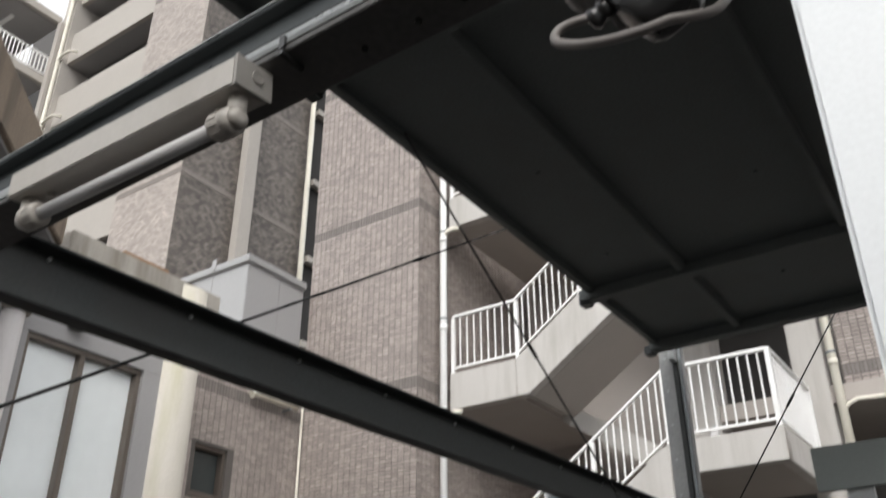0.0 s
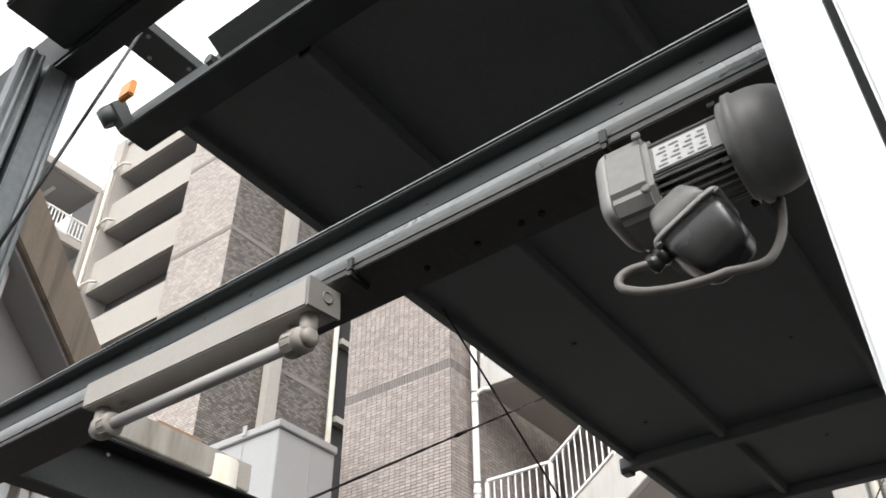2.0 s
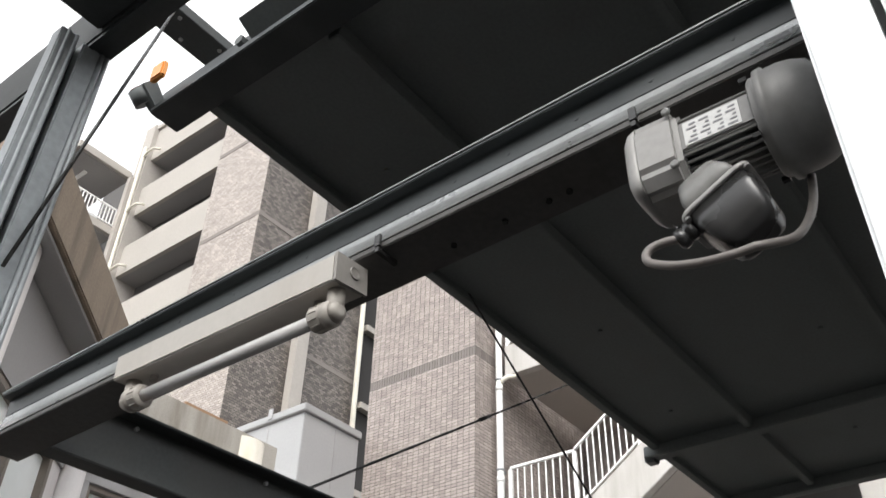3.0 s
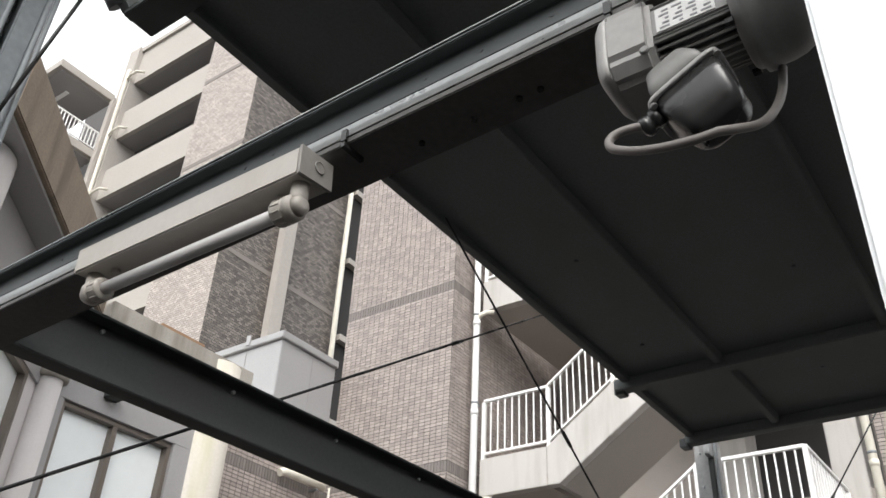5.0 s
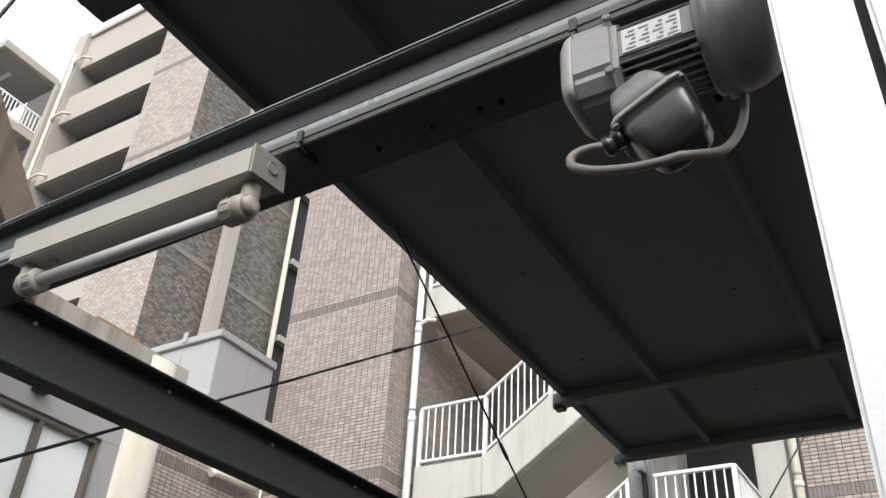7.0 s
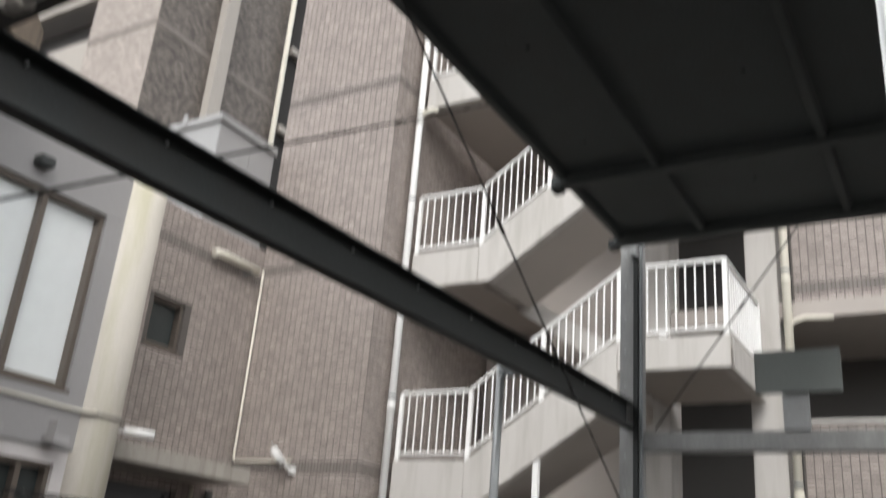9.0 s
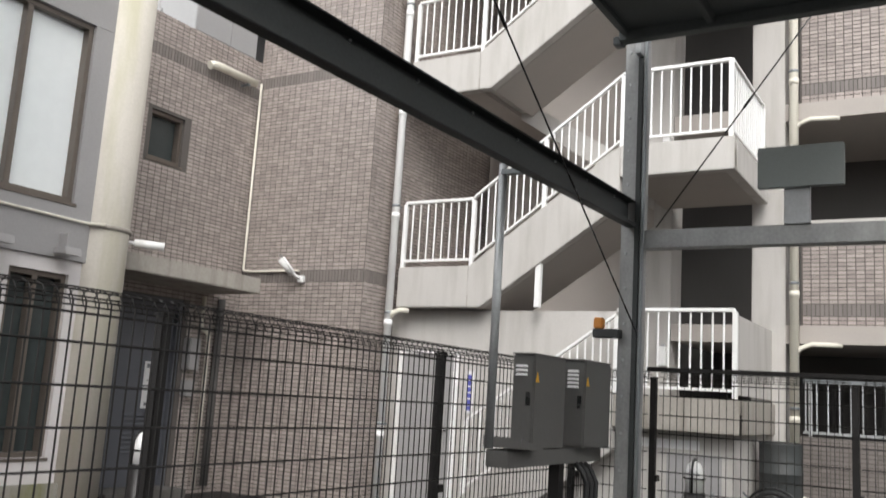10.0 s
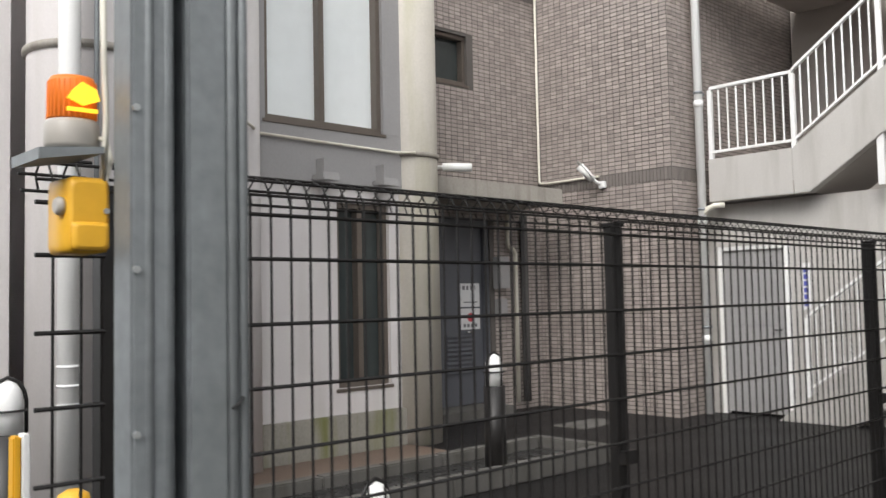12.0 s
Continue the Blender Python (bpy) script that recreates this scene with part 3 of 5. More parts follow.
# ---------------------------------------------------------------- outdoor staircase

def rail_run(thing_ob, p, q, h, gap=0.115, low=0.09, posts=(True, True), r=0.011):
    """White railing from p to q (its foot line), upright balusters, a top and a bottom rail."""
    p, q = Vector(p), Vector(q)
    up = Vector((0, 0, 1))
    d = q - p
    side = Vector((-d.y, d.x, 0)).normalized() * 0.02

    def bar(a, b, hw, hh):
        n = side.normalized() * hw
        u = up * hh
        return S().hexa([a - n - u, b - n - u, b + n - u, a + n - u, a - n + u, b - n + u, b + n + u, a + n + u])

    part("top_rail", bar(p + up * h, q + up * h, 0.026, 0.02), WHITE, thing_ob, bevel=0.005)
    part("bottom_rail", bar(p + up * low, q + up * low, 0.018, 0.015), WHITE, thing_ob)
    for flag, e in zip(posts, (p, q)):
        if flag:
            part("post", S().box(e.x - 0.026, e.x + 0.026, e.y - 0.026, e.y + 0.026, e.z - 0.16, e.z + h - 0.018), WHITE, thing_ob, bevel=0.004)
    n = max(2, round(d.length / gap))
    for i in range(1, n):
        e = p + d * i / n
        part("baluster", S().rod(e + up * low, e + up * h, r, 6), WHITE, thing_ob)


def stair_level(z):
    """One storey of the stair: landing A (z is its parapet top), the flight to landing B and its railings."""
    lz, bz = z, z + 1.36
    yA1, yA0, yB1, yB0 = 6.80, 5.76, 3.85, 2.57
    slab = thing("stair_storey", "pale painted concrete stair flight and landings", "stairs", (STAIR_X, 5, lz), group="stair storeys", kind="structure")
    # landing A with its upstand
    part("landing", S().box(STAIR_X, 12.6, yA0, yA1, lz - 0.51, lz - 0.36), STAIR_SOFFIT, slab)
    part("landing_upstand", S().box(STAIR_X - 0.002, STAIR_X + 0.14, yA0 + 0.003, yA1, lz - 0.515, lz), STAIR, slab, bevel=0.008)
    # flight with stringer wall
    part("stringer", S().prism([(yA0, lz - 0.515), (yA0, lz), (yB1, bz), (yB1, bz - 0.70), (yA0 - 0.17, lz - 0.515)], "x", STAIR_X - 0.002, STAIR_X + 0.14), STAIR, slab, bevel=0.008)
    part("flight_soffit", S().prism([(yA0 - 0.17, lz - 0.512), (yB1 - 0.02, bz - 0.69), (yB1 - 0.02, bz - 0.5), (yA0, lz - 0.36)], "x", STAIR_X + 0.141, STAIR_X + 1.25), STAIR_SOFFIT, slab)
    for k in range(8):
        y = yA0 - (yA0 - yB1) * k / 8
        part("step", S().box(STAIR_X + 0.145, STAIR_X + 1.25, y - 0.25, y, lz - 0.45 + 0.17 * k, lz - 0.19 + 0.17 * k), STAIR, slab)
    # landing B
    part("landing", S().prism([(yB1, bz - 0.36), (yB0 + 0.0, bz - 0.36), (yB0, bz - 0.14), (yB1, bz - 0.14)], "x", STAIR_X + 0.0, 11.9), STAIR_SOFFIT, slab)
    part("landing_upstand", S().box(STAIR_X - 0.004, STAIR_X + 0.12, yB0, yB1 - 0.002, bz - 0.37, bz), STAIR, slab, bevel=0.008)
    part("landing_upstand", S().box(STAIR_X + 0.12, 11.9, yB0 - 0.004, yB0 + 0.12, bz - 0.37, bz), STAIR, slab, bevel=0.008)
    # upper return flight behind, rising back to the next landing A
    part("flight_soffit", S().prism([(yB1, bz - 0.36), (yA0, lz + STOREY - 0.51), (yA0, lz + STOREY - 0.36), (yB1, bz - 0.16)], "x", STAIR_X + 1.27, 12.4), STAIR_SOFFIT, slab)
    part("stringer", S().prism([(yB1, bz - 0.38), (yA0, lz + STOREY - 0.53), (yA0, lz + STOREY - 0.25), (yB1, bz - 0.0)], "x", STAIR_X + 1.252, STAIR_X + 1.268), STAIR, slab)
    r = thing("stair_railing", "white painted steel railing with upright bars", "railing", (STAIR_X + 0.07, 5, lz), group="stair railings")
    x = STAIR_X + 0.06
    rail_run(r, (x, yA1 - 0.02, lz), (x, yA0, lz), 0.86, posts=(True, True))
    rail_run(r, (x, yA0, lz), (x, (yA0 + yB1) / 2, (lz + bz) / 2), 0.88, posts=(False, True))
    rail_run(r, (x, (yA0 + yB1) / 2, (lz + bz) / 2), (x, yB1, bz), 0.88, posts=(False, True))
    rail_run(r, (x, yB1, bz), (x, yB0 + 0.05, bz), 0.89, posts=(False, True))
    rail_run(r, (x, yB0 + 0.05, bz), (11.85, yB0 + 0.05, bz), 0.89, posts=(False, True))
    return slab, r


first, first_rail = stair_level(3.03)
for k in (1, 2, 3):
    shifted(first, dz=STOREY * k)
    shifted(first_rail, dz=STOREY * k)

# lowest flight, with a solid painted side, and landing B above the store
low = thing("stair_storey", "pale painted lowest stair flight rising from the yard", "stairs", (STAIR_X, 5, 0), group="stair storeys", kind="structure")
part("stringer", S().prism([(6.05, 0.0), (5.76, 0.23), (3.85, 1.58), (3.85, 0.95), (5.2, 0.0)], "x", STAIR_X - 0.002, STAIR_X + 0.14), STAIR, low, bevel=0.008)
part("flight_soffit", S().prism([(5.2, 0.0), (3.86, 0.95), (3.86, 1.15), (5.5, 0.0)], "x", STAIR_X + 0.141, STAIR_X + 1.25), STAIR_SOFFIT, low)
part("landing", S().box(STAIR_X, 12.2, 2.50, 3.85, 1.22, 1.42), STAIR_SOFFIT, low)
part("landing_upstand", S().box(STAIR_X - 0.004, STAIR_X + 0.12, 2.50, 3.848, 1.21, 1.57), CONCRETE, low, bevel=0.008)
part("landing_upstand", S().box(STAIR_X + 0.12, 12.2, 2.496, 2.62, 1.21, 1.57), CONCRETE, low, bevel=0.008)
r0 = thing("stair_railing", "white painted steel railing over the store roof", "railing", (STAIR_X + 0.07, 3, 1.57), group="stair railings")
rail_run(r0, (STAIR_X + 0.06, 5.7, 0.28), (STAIR_X + 0.06, 3.85, 1.57), 0.88)
rail_run(r0, (STAIR_X + 0.06, 3.85, 1.57), (STAIR_X + 0.06, 2.56, 1.57), 0.93, posts=(False, True))
solid("side_panel", S().box(STAIR_X + 0.05, 12.2, 2.535, 2.555, 1.62, 2.45), STAIR, "pale solid side panel of the landing railing", "panel", kind="structure")
solid("prop", S().box(STAIR_X + 0.02, STAIR_X + 0.09, 4.80, 4.87, 2.52, 3.1), WHITE, "white steel prop under the stair flight", "prop", kind="structure", bevel=0.004)
solid("wall_under_stair", S().box(10.32, 10.45, 3.9, 5.95, 0, 2.50).box(10.32, 10.45, 5.95, 6.985, 1.99, 2.50).box(10.32, 10.45, 6.86, 6.985, 0, 1.99),
      STAIR, "pale painted wall under the outdoor stair", "wall", kind="structure")
d2 = thing("door_2", "pale grey steel door with upper and lower panels", "door", (10.36, 6.4, 0), kind="structure")
part("leaf", S().box(10.36, 10.40, 6.03, 6.80, 0.03, 1.94), GREY_PANEL, d2)
part("door_frame", S().box(10.33, 10.43, 5.952, 6.03, 0, 1.988).box(10.33, 10.43, 6.80, 6.858, 0, 1.988).box(10.33, 10.43, 6.03, 6.80, 1.94, 1.988), WHITE, d2, bevel=0.004)
part("panel", S().box(10.35, 10.36, 6.12, 6.71, 1.05, 1.82), GREY_PANEL, d2, bevel=0.003)
part("panel", S().box(10.35, 10.36, 6.12, 6.71, 0.14, 0.92), GREY_PANEL, d2, bevel=0.003)
part("handle", S().rod((10.33, 6.10, 1.0), (10.36, 6.10, 1.0), 0.012).rod((10.33, 6.10, 1.0), (10.33, 6.2, 1.0), 0.011), CHROME, d2)
bs = solid("wall_sign", S().box(10.305, 10.318, 5.72, 5.82, 1.23, 1.75), PAPER, "narrow white sign with blue upright lettering", "sign")
for k in range(6):
    part("letter_bar", S().box(10.301, 10.304, 5.745, 5.795, 1.27 + 0.075 * k, 1.325 + 0.075 * k), INK_BLUE, bs)

# store wall under the lowest landing
solid("wall_store", S().box(10.3, 12.2, 2.6, 3.85, 0.0, 1.21), STAIR, "pale painted store wall under the landing", "wall", kind="structure")
ss = solid("store_sign", S().box(10.29, 10.299, 2.95, 3.75, 1.02, 1.12), PAPER, "long white strip sign on the store wall", "sign")
sd = thing("store_door", "pale grey flush door in the store wall", "door", (10.3, 3.2, 0), kind="structure")
part("leaf", S().box(10.285, 10.299, 2.72, 3.3, 0.02, 0.98), GREY_PANEL, sd, bevel=0.003)
part("handle", S().box(10.27, 10.284, 2.80, 2.82, 0.5, 0.62), CHROME, sd)
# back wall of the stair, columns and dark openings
solid("wall_stair_back", S().box(12.65, 12.85, 3.9, 6.92, 0, 30), STAIR_SOFFIT, "back wall of the stairwell, in the shade-darkened stair paint", "wall", kind="structure")
# lobby shade comes from the dark wall colour
solid("wall_lobby_back", S().box(14.2, 14.4, -6, 6.9, 0, 30), DARK_WALL, "recessed lobby wall behind the stair, its shade in the colour", "wall", kind="structure")
for y0, y1 in ((3.80, 4.2), (2.38, 2.78)):
    solid("pier", S().box(12.0, 12.5, y0, y1, 0, 14), STAIR, "pale painted concrete pier beside the lobby opening", "pier", kind="structure", bevel=0.012)
for k in range(5):
    z = 2.43 + STOREY * k
    solid("lobby_slab", S().box(12.02, 14.2, -6, 3.79, z - 0.12, z + 0.1), STAIR_SOFFIT, "concrete lobby floor slab", "slab", kind="structure")
    light = thing("wall_light", "small white box light on the pier", "wall light", (11.95, 3.83, z + 0.3), group="pier lights")
    part("case", S().box(11.9, 12.0, 3.82, 3.92, z - 0.45, z - 0.2), WHITE, light, bevel=0.012)
    part("bracket", S().box(11.93, 12.0, 3.85, 3.89, z - 0.2, z - 0.17), GALV, light)

# right-hand balconies with tiled parapets
for k in range(4):
    z = 2.50 + STOREY * k
    b = solid("wall_balcony", S().box(12.1, 12.25, -6, 2.22, z, z + 1.28), MORTAR, "tiled balcony parapet with a darker lower band", "wall", group="balcony parapets", kind="structure")
    if k < 3:
        tiled(b, tile_field(-0.6, 2.22, z + 0.0, z + 1.26, lambda u, zz, d: (12.1 - d, u, zz), (z + 0.15,)))
    solid("balcony_slab", S().box(12.04, 14.2, -6, 2.24, z - 0.09, z - 0.002), STAIR, "pale concrete balcony slab edge", "slab", group="balcony slabs", kind="structure", bevel=0.006)
    # added sheet under the slab, dark enough to paint its shade
    solid("balcony_soffit", S().box(12.12, 14.2, -6, 2.24, z - 0.125, z - 0.092), DARK_WALL, "added balcony soffit sheet, deep shade put into its colour", "soffit", group="balcony soffits", kind="structure")
    solid("coping", S().box(12.07, 12.28, -6, 2.24, z + 1.281, z + 1.33), STAIR, "pale coping on the balcony parapet", "coping", group="balcony copings", kind="structure", bevel=0.006)
solid("wall_right_base", S().box(12.1, 12.25, -6, 2.3, 0, 1.215), MORTAR, "tiled ground-floor wall, darker tiles for the shade under the balconies", "wall", kind="structure")
# darker band tiles put the balconies' shade into the base wall
tiled(bpy.data.objects["wall_right_base"], tile_field(-0.6, 2.3, 0.0, 1.205, lambda u, z, d: (12.1 - d, u, z)), mat=TILE_BAND_SHADE)
g = thing("ground_floor_railing", "dark railing with pale upright bars above the base wall", "railing", (12.1, 0.8, 1.215))
part("top_rail", S().box(12.12, 12.17, -1.5, 2.2, 1.85, 1.89), GALV_DARK, g)
part("bottom_rail", S().box(12.12, 12.17, -1.5, 2.2, 1.25, 1.28), GALV, g)
for y in (-1.4, 0.4, 2.1):
    part("post", S().box(12.13, 12.16, y, y + 0.04, 1.216, 1.85), GALV, g)
for k in range(30):
    part("baluster", S().rod((12.145, -1.45 + 0.125 * k, 1.28), (12.145, -1.45 + 0.125 * k, 1.85), 0.010, 6), GALV, g)


# ---------------------------------------------------------------- pipes on the walls
def downpipe(name, x, y, z0, z1, r, joints, label, mat=PIPE):
    p = thing(name, label, "pipe", (x, y, z0), group="downpipes")
    part("pipe", S().rod((x, y, z0), (x, y, z1), r, 16), mat, p)
    for z in joints:
        part("collar", S().rod((x, y, z - 0.04), (x, y, z + 0.04), r + 0.007, 16), mat, p)
        part("clip", S().rod((x, y, z + 0.12), (x, y, z + 0.15), r + 0.006, 12).box(x, x + 0.12, y - 0.01, y + 0.01, z + 0.12, z + 0.15), GALV_DARK, p)
    return p


dp = downpipe("downpipe", 10.02, 6.86, 0.02, 16, 0.05, [0.9, 2.3, 3.7, 5.1, 6.5, 7.9, 9.3], "white plastic downpipe beside the tiled shaft", WHITE)
for k in range(4):
    z = 2.47 + STOREY * k
    part("branch", S().path([(10.02, 6.86, z - 0.12), (10.03, 6.80, z - 0.04), (10.06, 6.72, z), (10.12, 6.62, z)], 0.036), PIPE, dp)
dp2 = downpipe("downpipe", 11.96, 2.27, 0.55, 16, 0.055, [1.4, 2.9, 4.2, 5.6, 7.0], "cream plastic downpipe beside the pier")
for k in range(4):
    z = 2.3 + STOREY * k
    part("branch", S().path([(11.96, 2.27, z - 0.15), (11.96, 2.2, z - 0.05), (11.98, 2.08, z), (12.05, 1.75, z)], 0.03), PIPE, dp2)
part("shoe", S().path([(11.96, 2.27, 0.6), (11.96, 2.24, 0.5), (11.94, 2.0, 0.44), (11.9, 1.3, 0.38), (11.9, 1.15, 0.30), (11.9, 1.1, 0.05)], 0.05), PIPE, dp2)
thin = thing("thin_drainpipe", "thin pale drainpipe in the inner wall corner", "pipe", (9.42, 8.98, 2.7), group="downpipes")
part("pipe", S().path([(9.55, 8.99, 5.62), (9.55, 8.99, 2.97), (9.55, 8.97, 2.94), (9.565, 8.85, 2.93), (9.565, 8.02, 2.93)], 0.016), PIPE, thin)
stub = thing("overflow_pipe", "fat white pipe running along the tiled wall", "pipe", (8.9, 8.95, 5.5), group="downpipes")
part("pipe", S().path([(8.52, 8.95, 5.52), (8.58, 8.94, 5.55), (8.7, 8.94, 5.56), (9.38, 8.94, 5.56)], 0.055, 14), PIPE, stub)
part("bracket", S().box(9.2, 9.23, 8.9, 9.05, 5.47, 5.50), GALV_DARK, stub)

# camera on the shaft wall, and a short pipe end by the column
cc = thing("security_camera", "white bullet security camera on the tiled shaft", "camera", (9.55, 8.03, 2.8))
part("body", S().rod((9.44, 8.02, 2.87), (9.31, 8.12, 3.05), 0.048, 18, 0.052), WHITE, cc)
part("hood", S().hexa([(9.41, 7.97, 2.86), (9.47, 8.05, 2.86), (9.32, 8.17, 3.09), (9.26, 8.09, 3.09), (9.39, 7.96, 2.88), (9.45, 8.04, 2.88), (9.30, 8.16, 3.11), (9.24, 8.08, 3.11)]), WHITE, cc, bevel=0.006)
part("arm", S().path([(9.43, 8.02, 2.89), (9.48, 7.98, 2.84), (9.57, 7.97, 2.82)], 0.02), WHITE, cc)
part("mount", S().box(9.53, 9.592, 7.92, 8.01, 2.77, 2.86), WHITE, cc, bevel=0.01)
cc2 = thing("security_camera", "white tube camera on the cream column", "camera", (7.0, 8.0, 2.85))
part("body", S().rod((6.82, 7.95, 2.80), (7.05, 7.75, 2.79), 0.045, 14), WHITE, cc2)
part("arm", S().rod((6.74, 8.02, 2.80), (6.86, 7.92, 2.80), 0.02), WHITE, cc2)

# grey floodlights on the bay fascia
for x, z in ((5.25, 2.52), (5.95, 2.52)):
    f = thing("floodlight", "small grey box floodlight on the bay fascia", "floodlight", (x, FY - 0.1, z), group="fascia floodlights")
    part("housing", S().prism([(FY - 0.26, z), (FY - 0.06, z + 0.02), (FY - 0.06, z + 0.06), (FY - 0.24, z + 0.08)], "x", x - 0.07, x + 0.11), GREY_PANEL, f, bevel=0.006)
    part("bracket", S().box(x, x + 0.04, FY - 0.16, FY - 0.03, z + 0.06, z + 0.22), GREY_PANEL, f)
f = thing("floodlight", "dark box floodlight above the frosted window", "floodlight", (5.45, FY - 0.1, 5.15), group="fascia floodlights")
part("housing", S().box(5.10, 5.26, FY - 0.17, FY - 0.032, 5.05, 5.15), BLACK_STEEL, f, bevel=0.01)

# meter boxes and their pipes beside the service door
m = thing("meter_box", "grey meter boxes with a bent white conduit", "meter", (8.8, 9.0, 0.2))
part("box", S().box(8.66, 8.84, 8.90, 9.04, 1.55, 1.95), GREY_PANEL, m, bevel=0.01)
part("box", S().box(8.68, 8.82, 8.93, 9.04, 1.22, 1.42), GREY_PANEL, m, bevel=0.01)
part("conduit", S().path([(8.88, 8.97, 2.5), (8.88, 8.97, 2.12), (8.90, 8.97, 2.08), (8.98, 8.97, 2.05), (9.02, 8.97, 2.0), (9.02, 8.97, 0.1)], 0.028), PIPE, m)
part("conduit", S().path([(9.2, 8.98, 2.5), (9.2, 8.98, 0.1)], 0.05), DARK_WALL, m)
# steel cabinet on the low roof
bx = thing("roof_cabinet", "pale steel equipment cabinet standing on the low roof", "cabinet", (8.9, 10, 5.95))
part("body", S().box(8.31, 9.47, 9.07, 10.65, 5.96, 7.46), STEEL_BOX, bx, bevel=0.01)
part("lid", S().box(8.26, 9.48, 9.02, 10.7, 7.462, 7.58), STEEL_BOX, bx, bevel=0.012)
part("door_joint", S().box(8.304, 8.309, 9.80, 9.81, 6.0, 7.44), GREY_PANEL, bx)
part("door_joint", S().box(8.95, 8.96, 9.062, 9.068, 6.0, 7.44), GREY_PANEL, bx)
for z in (6.15, 6.3):
    part("handle", S().box(8.29, 8.31, 9.75, 9.79, z, z + 0.07), GREY_PANEL, bx)
part("vent_cap", S().box(8.24, 8.26, 9.7, 9.78, 7.5, 7.66), STEEL_BOX, bx)

# ---------------------------------------------------------------- tall building beyond
FX, FYS = 13.34, 17.84
tall = thing("tall_building", "tall apartment block clad in pale tiles with open corridors", "building", (FX, 20, 0))
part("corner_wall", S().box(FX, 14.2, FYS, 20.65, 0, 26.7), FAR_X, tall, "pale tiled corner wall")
side = part("side_wall", S().box(FX + 0.001, 18.6, FYS - 0.02, FYS - 0.001, 0, 26.7), FAR_Y, tall, "tiled side wall, its shade in darker tile colours")
# dark core colour puts shade behind the open corridors
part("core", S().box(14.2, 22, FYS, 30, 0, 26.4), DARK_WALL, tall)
for k in range(10):
    z = 25.05 - 2.79 * k
    part("corridor_parapet", S().box(FX, FX + 0.15, 20.65, 25.3, z, z + 1.34 if k else 26.7), FAR_PAINT, tall, "pale painted corridor parapet")
    part("corridor_slab", S().box(FX + 0.151, 15.4, 20.65, 25.3, z - 0.003, z + 0.14), GREY_PANEL, tall)
for k in range(6):
    z = 22.52 - 3.77 * k
    part("tile_band", S().box(FX - 0.012, FX - 0.001, FYS, 20.6, z, z + 0.16), FAR_BAND, tall)
    part("tile_band", S().box(FX, 18.6, FYS - 0.034, FYS - 0.022, z, z + 0.16), FAR_BAND, tall)
part("roof_slab", S().box(FX - 0.1, 22, FYS - 0.1, 25.5, 26.7, 26.9), FAR_PAINT, tall)
part("side_strip", S().box(15.32, 15.77, FYS - 0.3, FYS - 0.036, 0, 26.5), FAR_PAINT, tall, "pale painted pilaster strip")
part("end_pier", S().box(FX - 0.2, 14.5, 25.3, 25.9, 0, 26.9), FAR_PAINT, tall)
part("downpipe", S().rod((FX - 0.28, 25.42, 3), (FX - 0.28, 25.42, 25.6), 0.065, 12), PIPE, tall, "cream downpipe")
for k in range(9):
    z = 25.3 - STOREY * k
    part("pipe_branch", S().path([(FX - 0.28, 25.42, z - 0.25), (FX - 0.28, 25.2, z - 0.05), (FX - 0.25, 24.9, z), (FX - 0.05, 24.7, z)], 0.048), PIPE, tall)
part("downpipe", S().rod((18.03, FYS - 0.2, 3), (18.03, FYS - 0.2, 25.6), 0.085, 12), PIPE, tall, "cream downpipe")
# flat near-black sheet paints the shade of the gap
part("recess", S().box(18.22, 19.5, FYS - 0.06, FYS - 0.036, 0, 26.4), INTERIOR, tall, "dark sheet painted as shade beside the downpipe")
for k in range(9):
    part("recess_slab", S().box(18.22, 19.5, FYS - 0.3, FYS - 0.061, 3.0 + STOREY * k, 3.2 + STOREY * k), FAR_PAINT, tall)
st = thing("far_stair_tower", "open stair tower with pale landings and white railings", "stairs", (FX + 1, 28, 0))
for k in range(6):
    z = 24.27 - STOREY * k
    part("landing", S().box(10.8, FX - 0.22, 25.95, 29.0, z, z + 0.33), FAR_PAINT, st, bevel=0.01)
    part("soffit", S().box(10.95, FX - 0.22, 26.1, 28.9, z - 0.05, z - 0.002), GREY_PANEL, st)
    part("soffit_lamp", S().box(11.7, 11.85, 26.9, 27.9, z - 0.12, z - 0.051), WHITE, st, bevel=0.01)
    part("back_wall", S().box(10.9, FX - 0.22, 28.75, 28.95, z - STOREY + 0.34, z - 0.06), GREY_PANEL, st)
    if k:
        r = part("top_rail", S().box(10.85, FX - 0.25, 25.99, 26.05, z + 1.14, z + 1.20), WHITE, st)
        part("foot_rail", S().box(10.85, FX - 0.25, 26.0, 26.04, z + 0.42, z + 0.46), WHITE, st)
        for j in range(17):
            part("baluster", S().box(10.87 + 0.14 * j, 10.91 + 0.14 * j, 26.0, 26.035, z + 0.461, z + 1.139), WHITE, st)
        part("top_rail", S().box(10.82, 10.88, 26.06, 28.7, z + 1.14, z + 1.20), WHITE, st)
        for j in range(18):
            part("baluster", S().box(10.83, 10.865, 26.15 + 0.14 * j, 26.19 + 0.14 * j, z + 0.331, z + 1.139), WHITE, st)
part("corner_post", S().box(12.98, FX - 0.23, 25.70, 25.94, 0, 24.2), FAR_PAINT, st)

# unseen walls added behind and beside the camera, to close the yard from skylight
solid("wall_neighbour_south", S().box(-12, 12, -9.3, -9.0, 0, 5.5), CONCRETE, "plain unseen concrete wall, added to hold back south skylight", "wall", kind="structure")
